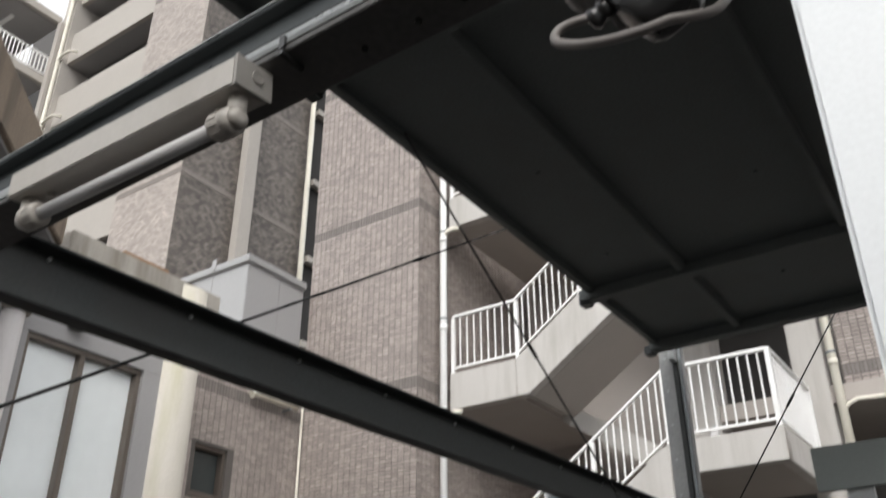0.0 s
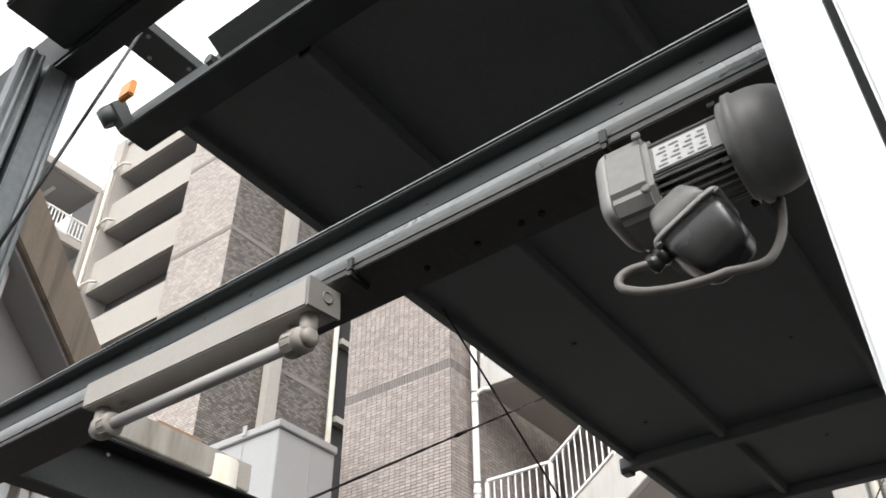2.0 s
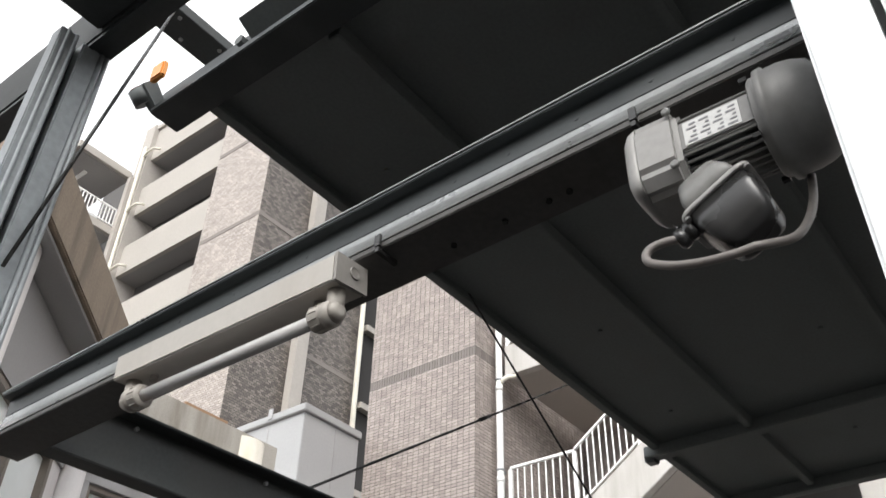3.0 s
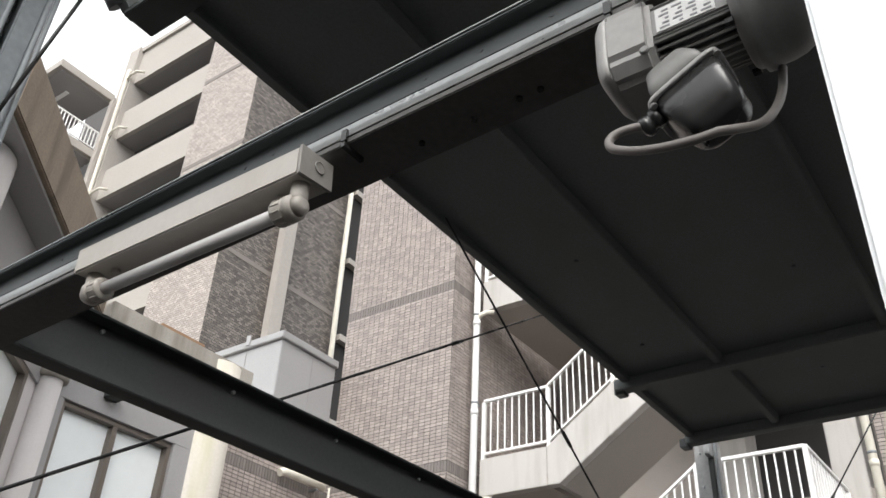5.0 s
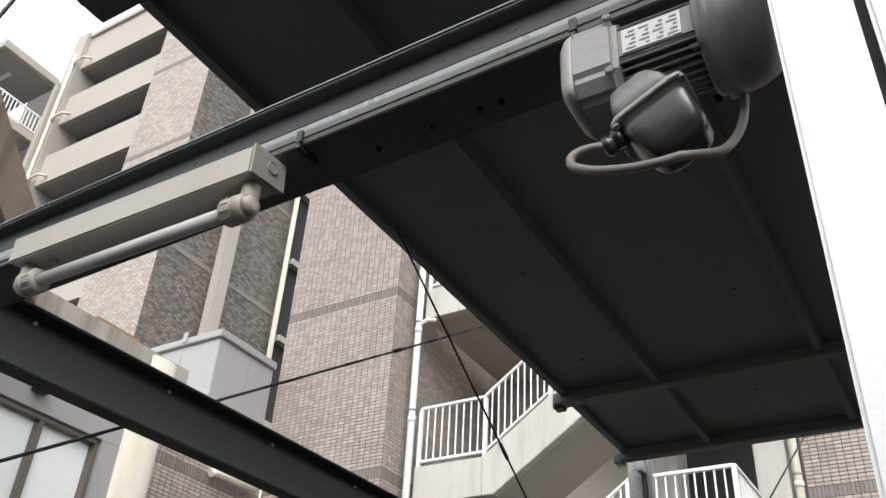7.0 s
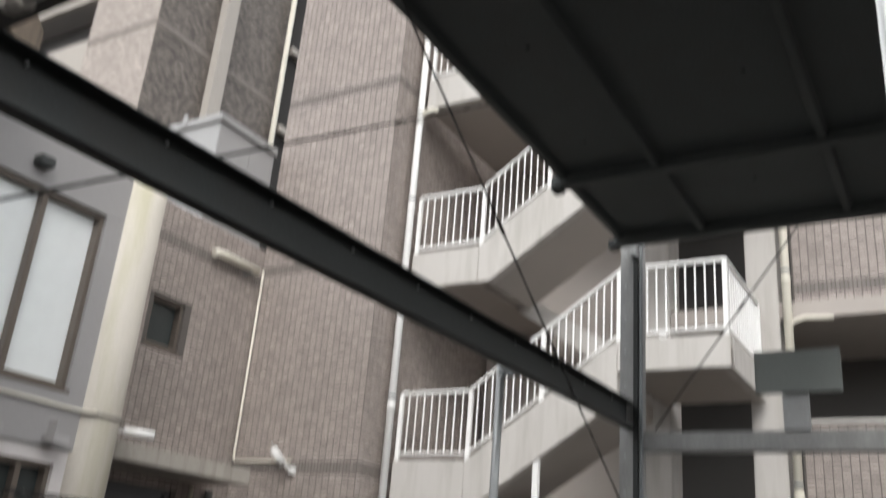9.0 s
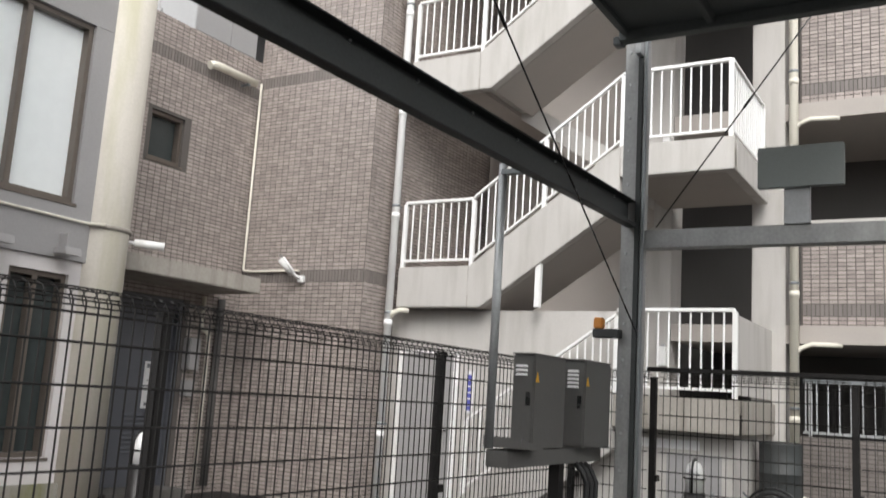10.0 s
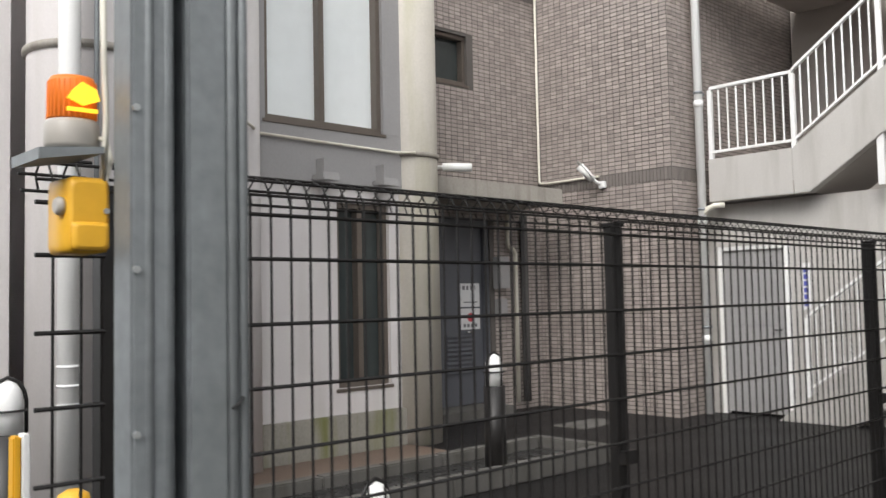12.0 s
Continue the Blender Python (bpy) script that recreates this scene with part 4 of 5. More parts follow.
solid("wall_neighbour_west", S().box(-12.3, -12, -7, 20, 0, 7), CONCRETE, "plain unseen concrete wall, added to hold back west skylight", "wall", kind="structure")

# ---------------------------------------------------------------- parking machine frame
GAL_Y = 2.45


def channel(s, axis, a, b, u, z0, z1, depth, t=0.008, face=1):
    """A lipped channel: web at u, flanges reaching depth to the face side; runs along axis from a to b."""
    k = face
    prof = [(u, z0), (u + k * depth, z0), (u + k * depth, z0 + 0.03), (u + k * (depth - t), z0 + 0.03), (u + k * (depth - t), z0 + t), (u + k * t, z0 + t),
            (u + k * t, z1 - t), (u + k * depth, z1 - t), (u + k * depth, z1), (u, z1)]
    return s.prism(prof, axis, a, b)


def sagging(s):
    """The front cross beam falls 25 mm a metre towards the side rail."""
    s.v = [(x, y, z - 0.015 - 0.025 * (y - 1.35)) for x, y, z in s.v]
    return s


def rising(s):
    """The lower side rail climbs 20 mm a metre towards the far post."""
    s.v = [(x, y, z + 0.020 * (x - 2.2)) for x, y, z in s.v]
    return s


def bolt(s, p, axis, r=0.011, h=0.012):
    q = Vector(p) + Vector(axis) * h
    return s.rod(p, q, r, 6)


frame_ob = thing("parking_frame", "steel frame of a two-level car parking machine", "parking machine", (4, 1.4, 0))
# far post: two flanges and a web, with a guide slot
fp = part("far_post", S().box(6.60, 6.72, 2.42, 2.575, 0, 4.50), POST_GREY, frame_ob, "grey galvanised far post", bevel=0.006)
# black strip on the post face paints the slot's shade
part("guide", S().box(6.585, 6.598, 2.435, 2.47, 0.3, 4.3), BLACK_STEEL, fp, "black strip for the shade in the chain slot")
part("guide", S().box(6.57, 6.60, 2.40, 2.418, 0.6, 4.3), GALV_DARK, fp)
for k in range(16):
    part("bolt", bolt(S(), (6.598, 2.53, 0.5 + 0.25 * k), (-1, 0, 0), 0.009, 0.012), GALV, fp)
# rear beams
part("rear_beam", S().box(6.62, 6.72, -1.6, 2.415, 2.535, 2.667), POST_GREY, frame_ob, bevel=0.006)
part("rear_beam", S().box(6.60, 6.70, -1.6, 2.415, 4.29, 4.415), GALV, frame_ob, bevel=0.006)
hb = part("corner_bracket", S().box(6.48, 6.60, 2.30, 2.42, 4.28, 4.44), GALV, frame_ob, bevel=0.006)
part("chain_guard", S().box(6.47, 6.56, 2.20, 2.28, 4.28, 4.50), BLACK_STEEL, frame_ob, bevel=0.01)
part("bracket_arm", S().box(6.50, 6.60, 2.43, 2.47, 3.95, 4.35), GALV, frame_ob, bevel=0.004)
# side rails along the bay
rail = part("side_rail", rising(channel(S(), "x", 1.40, 6.598, 2.53, 2.598, 2.785, 0.07, face=-1)), BLACK_STEEL, frame_ob, "black lower side rail", bevel=0.003)
for k in range(10):
    part("bolt", rising(bolt(S(), (1.735 + 0.506 * k, 2.522, 2.762), (0, -1, 0), 0.007, 0.010)), GALV, rail)
up = part("side_rail", S().prism([(2.525, 4.45), (2.525, 4.40), (2.665, 4.40), (2.665, 4.45), (2.657, 4.45), (2.657, 4.408), (2.533, 4.408), (2.533, 4.45)], "x", 1.42, 6.598), BLACK_STEEL, frame_ob, "dark upper side rail with bolts, also standing in for sky-lit holes", bevel=0.002)
# bright bolts, some standing in for sky seen through the rail holes
for k in range(26):
    for y in (2.555, 2.635):
        part("bolt", bolt(S(), (1.50 + 0.2 * k + (0.07 if y > 2.6 else 0), y, 4.40), (0, 0, -1), 0.009, 0.006), GALV, up)
# front cross beam that carries the lamp and motor
prof = [(1.41, 2.778), (1.372, 2.778), (1.372, 2.770), (1.396, 2.767), (1.397, 2.720), (1.41, 2.715)]
cb = part("front_beam", sagging(S().prism(prof, "y", -1.2, 2.60)), BEAM_STEEL, frame_ob, "dark green-grey front cross beam", bevel=0.002)
part("lip_edge", sagging(S().box(1.3695, 1.374, -1.2, 2.60, 2.7785, 2.7815)), FLANGE, cb, "worn upper edge, brightened for its sky glint")
curve = [(1.397, 2.719), (1.396, 2.705), (1.393, 2.692), (1.388, 2.680), (1.381, 2.668), (1.373, 2.657), (1.363, 2.646), (1.353, 2.638)]
part("flange", sagging(S().prism(curve + [(x + 0.012, z + 0.002) for x, z in reversed(curve)], "y", -1.2, 2.60)), FLANGE, cb, "worn lower flange, brightened for the sky light on it")
part("lower_plate", sagging(S().box(1.354, 1.47, -1.2, 2.60, 2.622, 2.6365)), RUST_STEEL, cb, "brown-black underside plate", bevel=0.002)
for y in (0.52, 0.62, 0.66, 0.78, 0.90, 0.94, 1.03, 1.14, 1.62, 1.66):
    part("bolt", sagging(bolt(S(), (1.425, y, 2.622), (0, 0, -1), 0.006, 0.005)), MOTOR_DARK, cb)
for y in (0.58, 0.72, 0.86, 1.0, 1.12, 1.5, 1.58, 1.72, 1.9, 2.2):
    part("bolt", sagging(bolt(S(), (1.397, y, 2.742), (-1, 0, 0), 0.004, 0.002)), BEAM_STEEL, cb)
for y in (1.25, 0.735):
    part("clip", sagging(S().box(1.346, 1.3525, y, y + 0.012, 2.625, 2.650).box(1.3465, 1.40, y + 0.002, y + 0.010, 2.612, 2.6215)), MOTOR_DARK, cb)
# near right post of folded galvanised steel
rp = part("near_post", S().box(1.16, 1.26, 0.12, 0.452, 0, 3.715), POST_ZINC, frame_ob, "bright galvanised near post", bevel=0.005)
part("post_lip", S().box(1.10, 1.159, 0.383, 0.450, 0, 3.715), POST_ZINC, rp, bevel=0.004)
part("post_lip", S().box(1.10, 1.159, 0.12, 0.374, 0, 3.715), POST_ZINC, rp, bevel=0.004)
# black filler puts shade between the two lips
part("slot", S().box(1.135, 1.159, 0.3745, 0.3825, 0, 3.715), BLACK_STEEL, rp)

# left front post: two folded flanges with the lifting chain between them
lp = part("front_post", S().box(1.044, 1.099, 2.31, 2.366, 0, 3.715), GALV_DARK, frame_ob, "grey ribbed front post", bevel=0.004)
part("post_roll", S().rod((1.067, 2.312, 0), (1.067, 2.312, 3.715), 0.006, 14), GALV_DARK, lp)
part("post_roll", S().rod((1.093, 2.317, 0), (1.093, 2.317, 3.715), 0.009, 20), GALV_DARK, lp)
# black backing darkens the slot behind the chain as shade would
part("slot", S().box(1.0995, 1.1205, 2.36, 2.385, 0, 3.715), BLACK_STEEL, lp, "black strip for the shade in the chain slot")
part("post_flange", S().box(1.121, 1.178, 2.315, 2.385, 0, 3.715), GALV_DARK, lp, bevel=0.004)
part("post_rib", S().rod((1.187, 2.322, 0), (1.187, 2.322, 3.715), 0.009, 14), GALV_DARK, lp)
part("post_rib", S().rod((1.203, 2.319, 0), (1.203, 2.319, 3.715), 0.007, 14), GALV_DARK, lp)
ch = S()
for k in range(132):
    z = 0.3 + 0.025 * k
    w = 0.004 if k % 2 else 0.007
    ch.box(1.110 - w, 1.110 + w, 2.345, 2.355, z, z + 0.021)
tagged(part("chain", ch, MOTOR_DARK, lp, "black roller chain"), kind="stuff")
for z in (0.875, 1.075, 1.275, 1.475, 1.675):
    part("bolt", bolt(S(), (1.0495, 2.31, z), (0, -1, 0), 0.005, 0.004), GALV, lp)
part("cable_tie", S().path([(1.180, 2.310, 1.293), (1.188, 2.306, 1.300), (1.196, 2.310, 1.307)], 0.0025), RUBBER, lp)
# upper front beam
ub = part("upper_front_beam", S().box(0.93, 1.13, -0.8, 2.27, 3.74, 3.92), BLACK_STEEL, frame_ob, "black upper front beam", bevel=0.006)
part("flange", S().box(1.131, 1.215, -0.8, 4.6, 3.72, 3.95), BLACK_STEEL, ub, bevel=0.006)
part("flange_lip", S().box(1.135, 1.15, -0.8, 4.6, 3.705, 3.719), BEAM_STEEL, ub)
part("brace", S().box(0.86, 0.91, 2.40, 4.6, 3.98, 4.05), BLACK_STEEL, ub, bevel=0.004)
# ---------------------------------------------------------------- car pallet overhead
PZ = 3.99
PX0, PX1, PY0, PY1 = 1.68, 6.40, 0.30, 2.50
pal = thing("car_pallet", "black steel car pallet raised overhead, ribs beneath", "pallet", (4, 1.4, PZ))
part("deck", S().box(PX0, PX1, PY0, PY1, PZ + 0.055, PZ + 0.075), PALLET_STEEL, pal)
for y0, y1 in ((PY0, PY0 + 0.05), (PY1 - 0.05, PY1)):
    part("side_lip", S().box(PX0, PX1, y0, y1, PZ + 0.02, PZ + 0.12), PALLET_STEEL, pal, bevel=0.004)
for x in (2.70, 5.30, 6.34):
    part("cross_rib", S().box(x - 0.05, x + 0.04, PY0, PY1 + (0.06 if x < 6 else 0.02), PZ - 0.02, PZ + 0.054), PALLET_STEEL, pal, bevel=0.006)
for x in (2.70, 5.30, 6.34):
    part("end_stop", S().box(x - 0.02, x + 0.06, PY1 + 0.004, PY1 + 0.075, PZ - 0.035, PZ + 0.035), BEAM_STEEL, pal, bevel=0.008)
for y in (1.88, 0.95):
    for a, b in ((1.70, 2.645), (2.745, 5.245), (5.345, 6.28)):
        part("long_rib", S().prism([(y - 0.035, PZ + 0.054), (y - 0.022, PZ + 0.002), (y + 0.022, PZ + 0.002), (y + 0.035, PZ + 0.054)], "x", a, b), PALLET_STEEL, pal, bevel=0.004)
for x, y in ((2.35, 2.2), (3.1, 1.3), (3.9, 2.1), (4.5, 1.2), (4.9, 2.2), (5.7, 1.4)):
    part("bolt", bolt(S(), (x, y, PZ + 0.055), (0, 0, -1), 0.012, 0.010), PALLET_STEEL, pal)
fb = part("front_beam", S().prism([(1.54, PZ - 0.03), (1.665, PZ - 0.03), (1.68, PZ + 0.0), (1.68, PZ + 0.10), (1.57, PZ + 0.10), (1.57, PZ + 0.03), (1.54, PZ + 0.0)], "y", PY0, PY1 + 0.14), BEAM_STEEL, pal, "grey-black folded front beam", bevel=0.004)
part("front_lip", S().prism([(1.50, PZ + 0.10), (1.57, PZ + 0.06), (1.57, PZ + 0.075), (1.51, PZ + 0.115)], "y", PY0, PY1 - 0.35), PALLET_STEEL, pal)
part("bolt", bolt(S(), (1.57, PY1 - 0.32, PZ + 0.05), (-1, 0, 0), 0.022, 0.03), PALLET_STEEL, pal)
mk = part("marker_bracket", S().prism([(1.47, PZ + 0.05), (1.54, PZ - 0.01), (1.58, PZ - 0.02), (1.58, PZ + 0.03), (1.51, PZ + 0.11)], "y", PY1 + 0.11, PY1 + 0.15), PALLET_STEEL, pal)
part("reflector", S().box(1.475, 1.50, PY1 + 0.02, PY1 + 0.09, PZ + 0.05, PZ + 0.125), ORANGE, mk, "orange square reflector", bevel=0.006)
part("lens", S().rod((1.485, PY1 + 0.16, PZ + 0.06), (1.53, PY1 + 0.16, PZ + 0.02), 0.042, 18), PALLET_STEEL, mk, "black round marker lamp")
part("lens_glass", S().rod((1.481, PY1 + 0.16, PZ + 0.0636), (1.4847, PY1 + 0.16, PZ + 0.0603), 0.034, 18), RED_LENS, mk)

# ---------------------------------------------------------------- fluorescent lamp under the cross beam
lx, lz0, lz1, tz = 1.340, 2.534, 2.592, 2.491
lamp = thing("fluorescent_lamp", "cream weatherproof fluorescent batten lamp, unlit", "lamp", (lx, 1.64, 2.5))
part("body", S().prism([(lx - 0.040, lz1), (lx + 0.038, lz1 + 0.004), (lx + 0.042, lz0 + 0.008), (lx - 0.038, lz0)], "y", 1.311, 1.947), LAMP_BODY, lamp, bevel=0.003)
part("end_cap", S().prism([(lx - 0.041, lz1 + 0.001), (lx + 0.039, lz1 + 0.005), (lx + 0.043, lz0 + 0.007), (lx - 0.039, lz0 - 0.001)], "y", 1.3045, 1.3105), LAMP_END, lamp)
part("knockout", S().lathe([(0.0125, 0.0), (0.0125, 0.0022), (0.0105, 0.0026), (0.0105, 0.0012)], (lx + 0.006, 1.3044, lz0 + 0.036), (0, -1, 0), 20), LAMP_END, lamp)
for y, s in ((1.338, 1), (1.912, -1)):
    h = part("lamp_holder", S().path([(lx - 0.004, y - 0.004 * s, lz0 + 0.003), (lx - 0.004, y - 0.004 * s, tz + 0.018), (lx - 0.004, y, tz + 0.006)], 0.0165, 14), LAMP_UNDER, lamp)
    part("holder_ring", S().lathe([(0.015, -0.006), (0.0245, -0.002), (0.0255, 0.012), (0.0225, 0.014), (0.0245, 0.017), (0.0250, 0.040), (0.0235, 0.043), (0.015, 0.045)], (lx - 0.004, y, tz), (0, s, 0), 26), LAMP_UNDER, h)
    for k in range(12):
        a = math.pi * k / 6
        part("grip_rib", S().rod((lx - 0.004 + 0.0248 * math.cos(a), y + 0.018 * s, tz + 0.0248 * math.sin(a)), (lx - 0.004 + 0.0248 * math.cos(a), y + 0.039 * s, tz + 0.0248 * math.sin(a)), 0.0016, 5), LAMP_UNDER, h)
    part("holder_cap", S().lathe([(0.008, -0.020), (0.0165, -0.017), (0.0195, -0.004)], (lx - 0.004, y, tz), (0, s, 0), 18), LAMP_UNDER, h)
    part("screw", S().rod((lx + 0.005, y + 0.05 * s, lz0 + 0.006), (lx + 0.005, y + 0.05 * s, lz0 - 0.008), 0.009, 12), LAMP_UNDER, lamp)
part("tube", S().rod((lx - 0.004, 1.375, tz), (lx - 0.004, 1.875, tz), 0.0132, 20), TUBE, lamp, "white frosted glass tube")
part("mounting", S().box(lx + 0.016, 1.40, 1.40, 1.44, lz1 + 0.003, 2.607), BEAM_STEEL, lamp)
part("mounting", S().box(lx + 0.016, 1.40, 1.82, 1.86, lz1 + 0.003, 2.600), BEAM_STEEL, lamp)

# ---------------------------------------------------------------- drive motor
mx, mz = 1.300, 2.452
mot = thing("drive_motor", "grey geared electric motor with a terminal box", "motor", (mx, 0.6, mz))


def loft(sections, centre, n=36):
    """Rounded-square sections along y: (y, half width, half height, squareness)."""
    s = Shape()
    for y, w, h, e in sections:
        for i in range(n):
            a = 2 * math.pi * i / n
            c, d = math.cos(a), math.sin(a)
            s.v.append((centre[0] + w * math.copysign(abs(c) ** e, c), y, centre[1] + h * math.copysign(abs(d) ** e, d)))
    for k in range(len(sections) - 1):
        for i in range(n):
            j = (i + 1) % n
            s.f.append((k * n + i, k * n + j, (k + 1) * n + j, (k + 1) * n + i))
            s.smooth.append(True)
    s.f += [tuple(reversed(range(n))), tuple((len(sections) - 1) * n + i for i in range(n))]
    s.smooth += [False, False]
    return s


def loft_on(sections, origin, along, n=40):
    """Rounded sections stacked along a slanted axis in the y-z plane: (offset, half length, half depth in x, squareness)."""
    w = Vector((0, along[0], along[1])).normalized()
    d = Vector((0, -w.z, w.y))
    s = Shape()
    for o, a, b, e in sections:
        for i in range(n):
            t = 2 * math.pi * i / n
            c, f = math.cos(t), math.sin(t)
            q = Vector(origin) + w * o + d * (a * math.copysign(abs(c) ** e, c)) + Vector((b * math.copysign(abs(f) ** e, f), 0, 0))
            s.v.append(tuple(q))
    for k in range(len(sections) - 1):
        for i in range(n):
            j = (i + 1) % n
            s.f.append((k * n + i, k * n + j, (k + 1) * n + j, (k + 1) * n + i))
            s.smooth.append(True)
    s.f += [tuple(reversed(range(n))), tuple((len(sections) - 1) * n + i for i in range(n))]
    s.smooth += [False, False]
    return s


part("fan_cover", S().prism([(mx - 0.058, mz - 0.040), (mx - 0.058, mz + 0.040), (mx - 0.040, mz + 0.058), (mx + 0.040, mz + 0.058), (mx + 0.058, mz + 0.040), (mx + 0.058, mz - 0.040), (mx + 0.036, mz - 0.066), (mx - 0.036, mz - 0.066)], "y", 0.643, 0.709), MOTOR, mot, "smooth grey end cover", bevel=0.008)
part("cover_nose", loft([(0.702, 0.056, 0.060, 0.36), (0.714, 0.053, 0.057, 0.38), (0.722, 0.046, 0.050, 0.42), (0.726, 0.036, 0.040, 0.5)], (mx, mz - 0.003), 48), MOTOR, mot)
part("stator", S().lathe([(0.044, 0.0), (0.044, 0.12)], (mx, 0.54, mz), (0, 1, 0), 28), MOTOR_DARK, mot)
for k in range(34):
    a = 2 * math.pi * k / 34
    c, s_ = math.cos(a), math.sin(a)
    if c < -0.6 and -0.45 < s_ < 0.45:
        continue
    p = [Vector((mx + c * r_ - s_ * w_, 0, mz + s_ * r_ + c * w_)) for r_, w_ in ((0.043, -0.0024), (0.057, -0.0016), (0.057, 0.0016), (0.043, 0.0024))]
    part("cooling_fin", S().hexa([(q.x, 0.542, q.z) for q in p] + [(q.x, 0.6445, q.z) for q in p]), GEAR, mot)
part("plate_bed", S().box(mx - 0.052, mx - 0.040, 0.545, 0.6445, mz - 0.026, mz + 0.024), GEAR, mot, bevel=0.003)
pl = part("name_plate", S().box(mx - 0.0535, mx - 0.0522, 0.562, 0.636, mz - 0.021, mz + 0.018), PLATE, mot, "pale printed name plate")
for k in range(5):
    z = mz - 0.018 + 0.0070 * k
    for j in range(4):
        part("print_bar", S().box(mx - 0.0541, mx - 0.0536, 0.566 + 0.0175 * j, 0.579 + 0.0175 * j - 0.004 * ((k + j) % 3), z, z + 0.003), INK, pl)
part("gear_flange", S().lathe([(0.050, 0.006), (0.066, 0.006), (0.068, 0.003), (0.068, -0.004), (0.075, -0.005), (0.0755, -0.014), (0.072, -0.016), (0.072, -0.034), (0.069, -0.050), (0.062, -0.066), (0.045, -0.078), (0.01, -0.082)], (mx, 0.540, mz), (0, 1, 0), 44), GEAR, mot, "rounded gear housing")
for k in range(4):
    a = math.pi / 4 + math.pi * k / 2
    part("flange_bolt", bolt(S(), (mx + 0.068 * math.cos(a), 0.545, mz + 0.068 * math.sin(a)), (0, 1, 0), 0.0055, 0.010), MOTOR_DARK, mot)
for y, z in ((0.652, 2.404), (0.652, 2.497)):
    part("screw", S().lathe([(0.0065, 0.0), (0.0065, 0.003), (0.004, 0.005)], (mx - 0.058, y, z), (-1, 0, 0), 12), GEAR, mot)
TB, TN = (1.288, 0.6145, 2.350), (-0.466, -0.885)
tb = part("terminal_box", loft_on([(-0.050, 0.030, 0.030, 0.4), (-0.030, 0.038, 0.034, 0.35), (-0.0035, 0.041, 0.035, 0.3)], TB, TN), GEAR, mot, "grey cast terminal box")
part("box_flange", loft_on([(-0.0033, 0.0515, 0.041, 0.3), (-0.0028, 0.0525, 0.042, 0.3), (0.0028, 0.0525, 0.042, 0.3), (0.0033, 0.0515, 0.041, 0.3)], TB, TN), MOTOR, tb)
part("box_lid", loft_on([(0.0035, 0.047, 0.038, 0.34), (0.024, 0.045, 0.036, 0.34), (0.056, 0.038, 0.031, 0.36), (0.068, 0.031, 0.025, 0.42), (0.073, 0.022, 0.017, 0.5)], TB, TN), MOTOR_DARK, tb, "dark glossy terminal lid")
for o in (-0.046, 0.046):
    q = Vector((TB[0] - 0.034, TB[1] + 0.885 * o, TB[2] - 0.466 * o))
    part("lid_screw", S().rod(q + Vector((0, -0.466, -0.885)) * 0.0034, q + Vector((0, -0.466, -0.885)) * 0.0075, 0.0042, 10), GEAR, tb)
part("cable_gland", S().lathe([(0.009, 0), (0.0135, 0.002), (0.0135, 0.010), (0.0115, 0.011), (0.0115, 0.015), (0.0135, 0.016), (0.0135, 0.024), (0.008, 0.028)], (mx - 0.030, 0.652, 2.322), (0, 0.85, -0.5), 8), MOTOR_DARK, tb)
loop = [(0.674, 2.310), (0.690, 2.309), (0.704, 2.304), (0.711, 2.294), (0.708, 2.280), (0.693, 2.268), (0.672, 2.258), (0.64, 2.250), (0.60, 2.247), (0.566, 2.252), (0.543, 2.266), (0.529, 2.300), (0.522, 2.345), (0.520, 2.400)]
fine_loop = []
for i in range(len(loop) - 1):
    q = [Vector(loop[min(max(i + k, 0), len(loop) - 1)]) for k in (-1, 0, 1, 2)]
    for f in (0.0, 0.25, 0.5, 0.75):
        c = 0.5 * ((2 * q[1]) + (q[2] - q[0]) * f + (2 * q[0] - 5 * q[1] + 4 * q[2] - q[3]) * f * f + (3 * q[1] - q[0] - 3 * q[2] + q[3]) * f ** 3)
        fine_loop.append((c.x, c.y))
part("cable", S().path([(mx - 0.035 - 0.02 * math.sin(math.pi * i / 48) + 0.075 * max(0.0, (i - 34) / 17), y, z) for i, (y, z) in enumerate(fine_loop)], 0.0055, 12), CABLE, mot, "grey looped power cable")
part("foot", S().box(mx + 0.02, 1.352, 0.50, 0.64, 2.43, 2.54), MOTOR_DARK, mot)

# ---------------------------------------------------------------- tie rods and wires
wires = [((1.42, 2.6, 2.134), (6.6, 2.6, 5.57), "taut steel wire rising along the bay"),
         ((2.80, 2.45, 4.33), (6.58, 2.44, 1.95), "black tie rod slanting down to the far post"),
         ((6.70, 2.35, 2.70), (6.70, 0.85, 4.75), "thin tie wire across the rear frame"),
         ((1.137, 2.3, 2.887), (1.40, 2.3, 4.38), "black hoist rope beside the front post")]
for p, q, lab in wires:
    w_ = thing("tie_rod", lab, "cable", p, group="tie rods")
    part("rod", S().rod(p, q, 0.0055, 8), MOTOR_DARK, w_)
    if "rope" in lab:
        continue
    mid = Vector(p).lerp(Vector(q), 0.42)
    d_ = (Vector(q) - Vector(p)).normalized()
    part("turnbuckle", S().rod(mid - d_ * 0.05, mid + d_ * 0.05, 0.010, 8), MOTOR_DARK, w_)

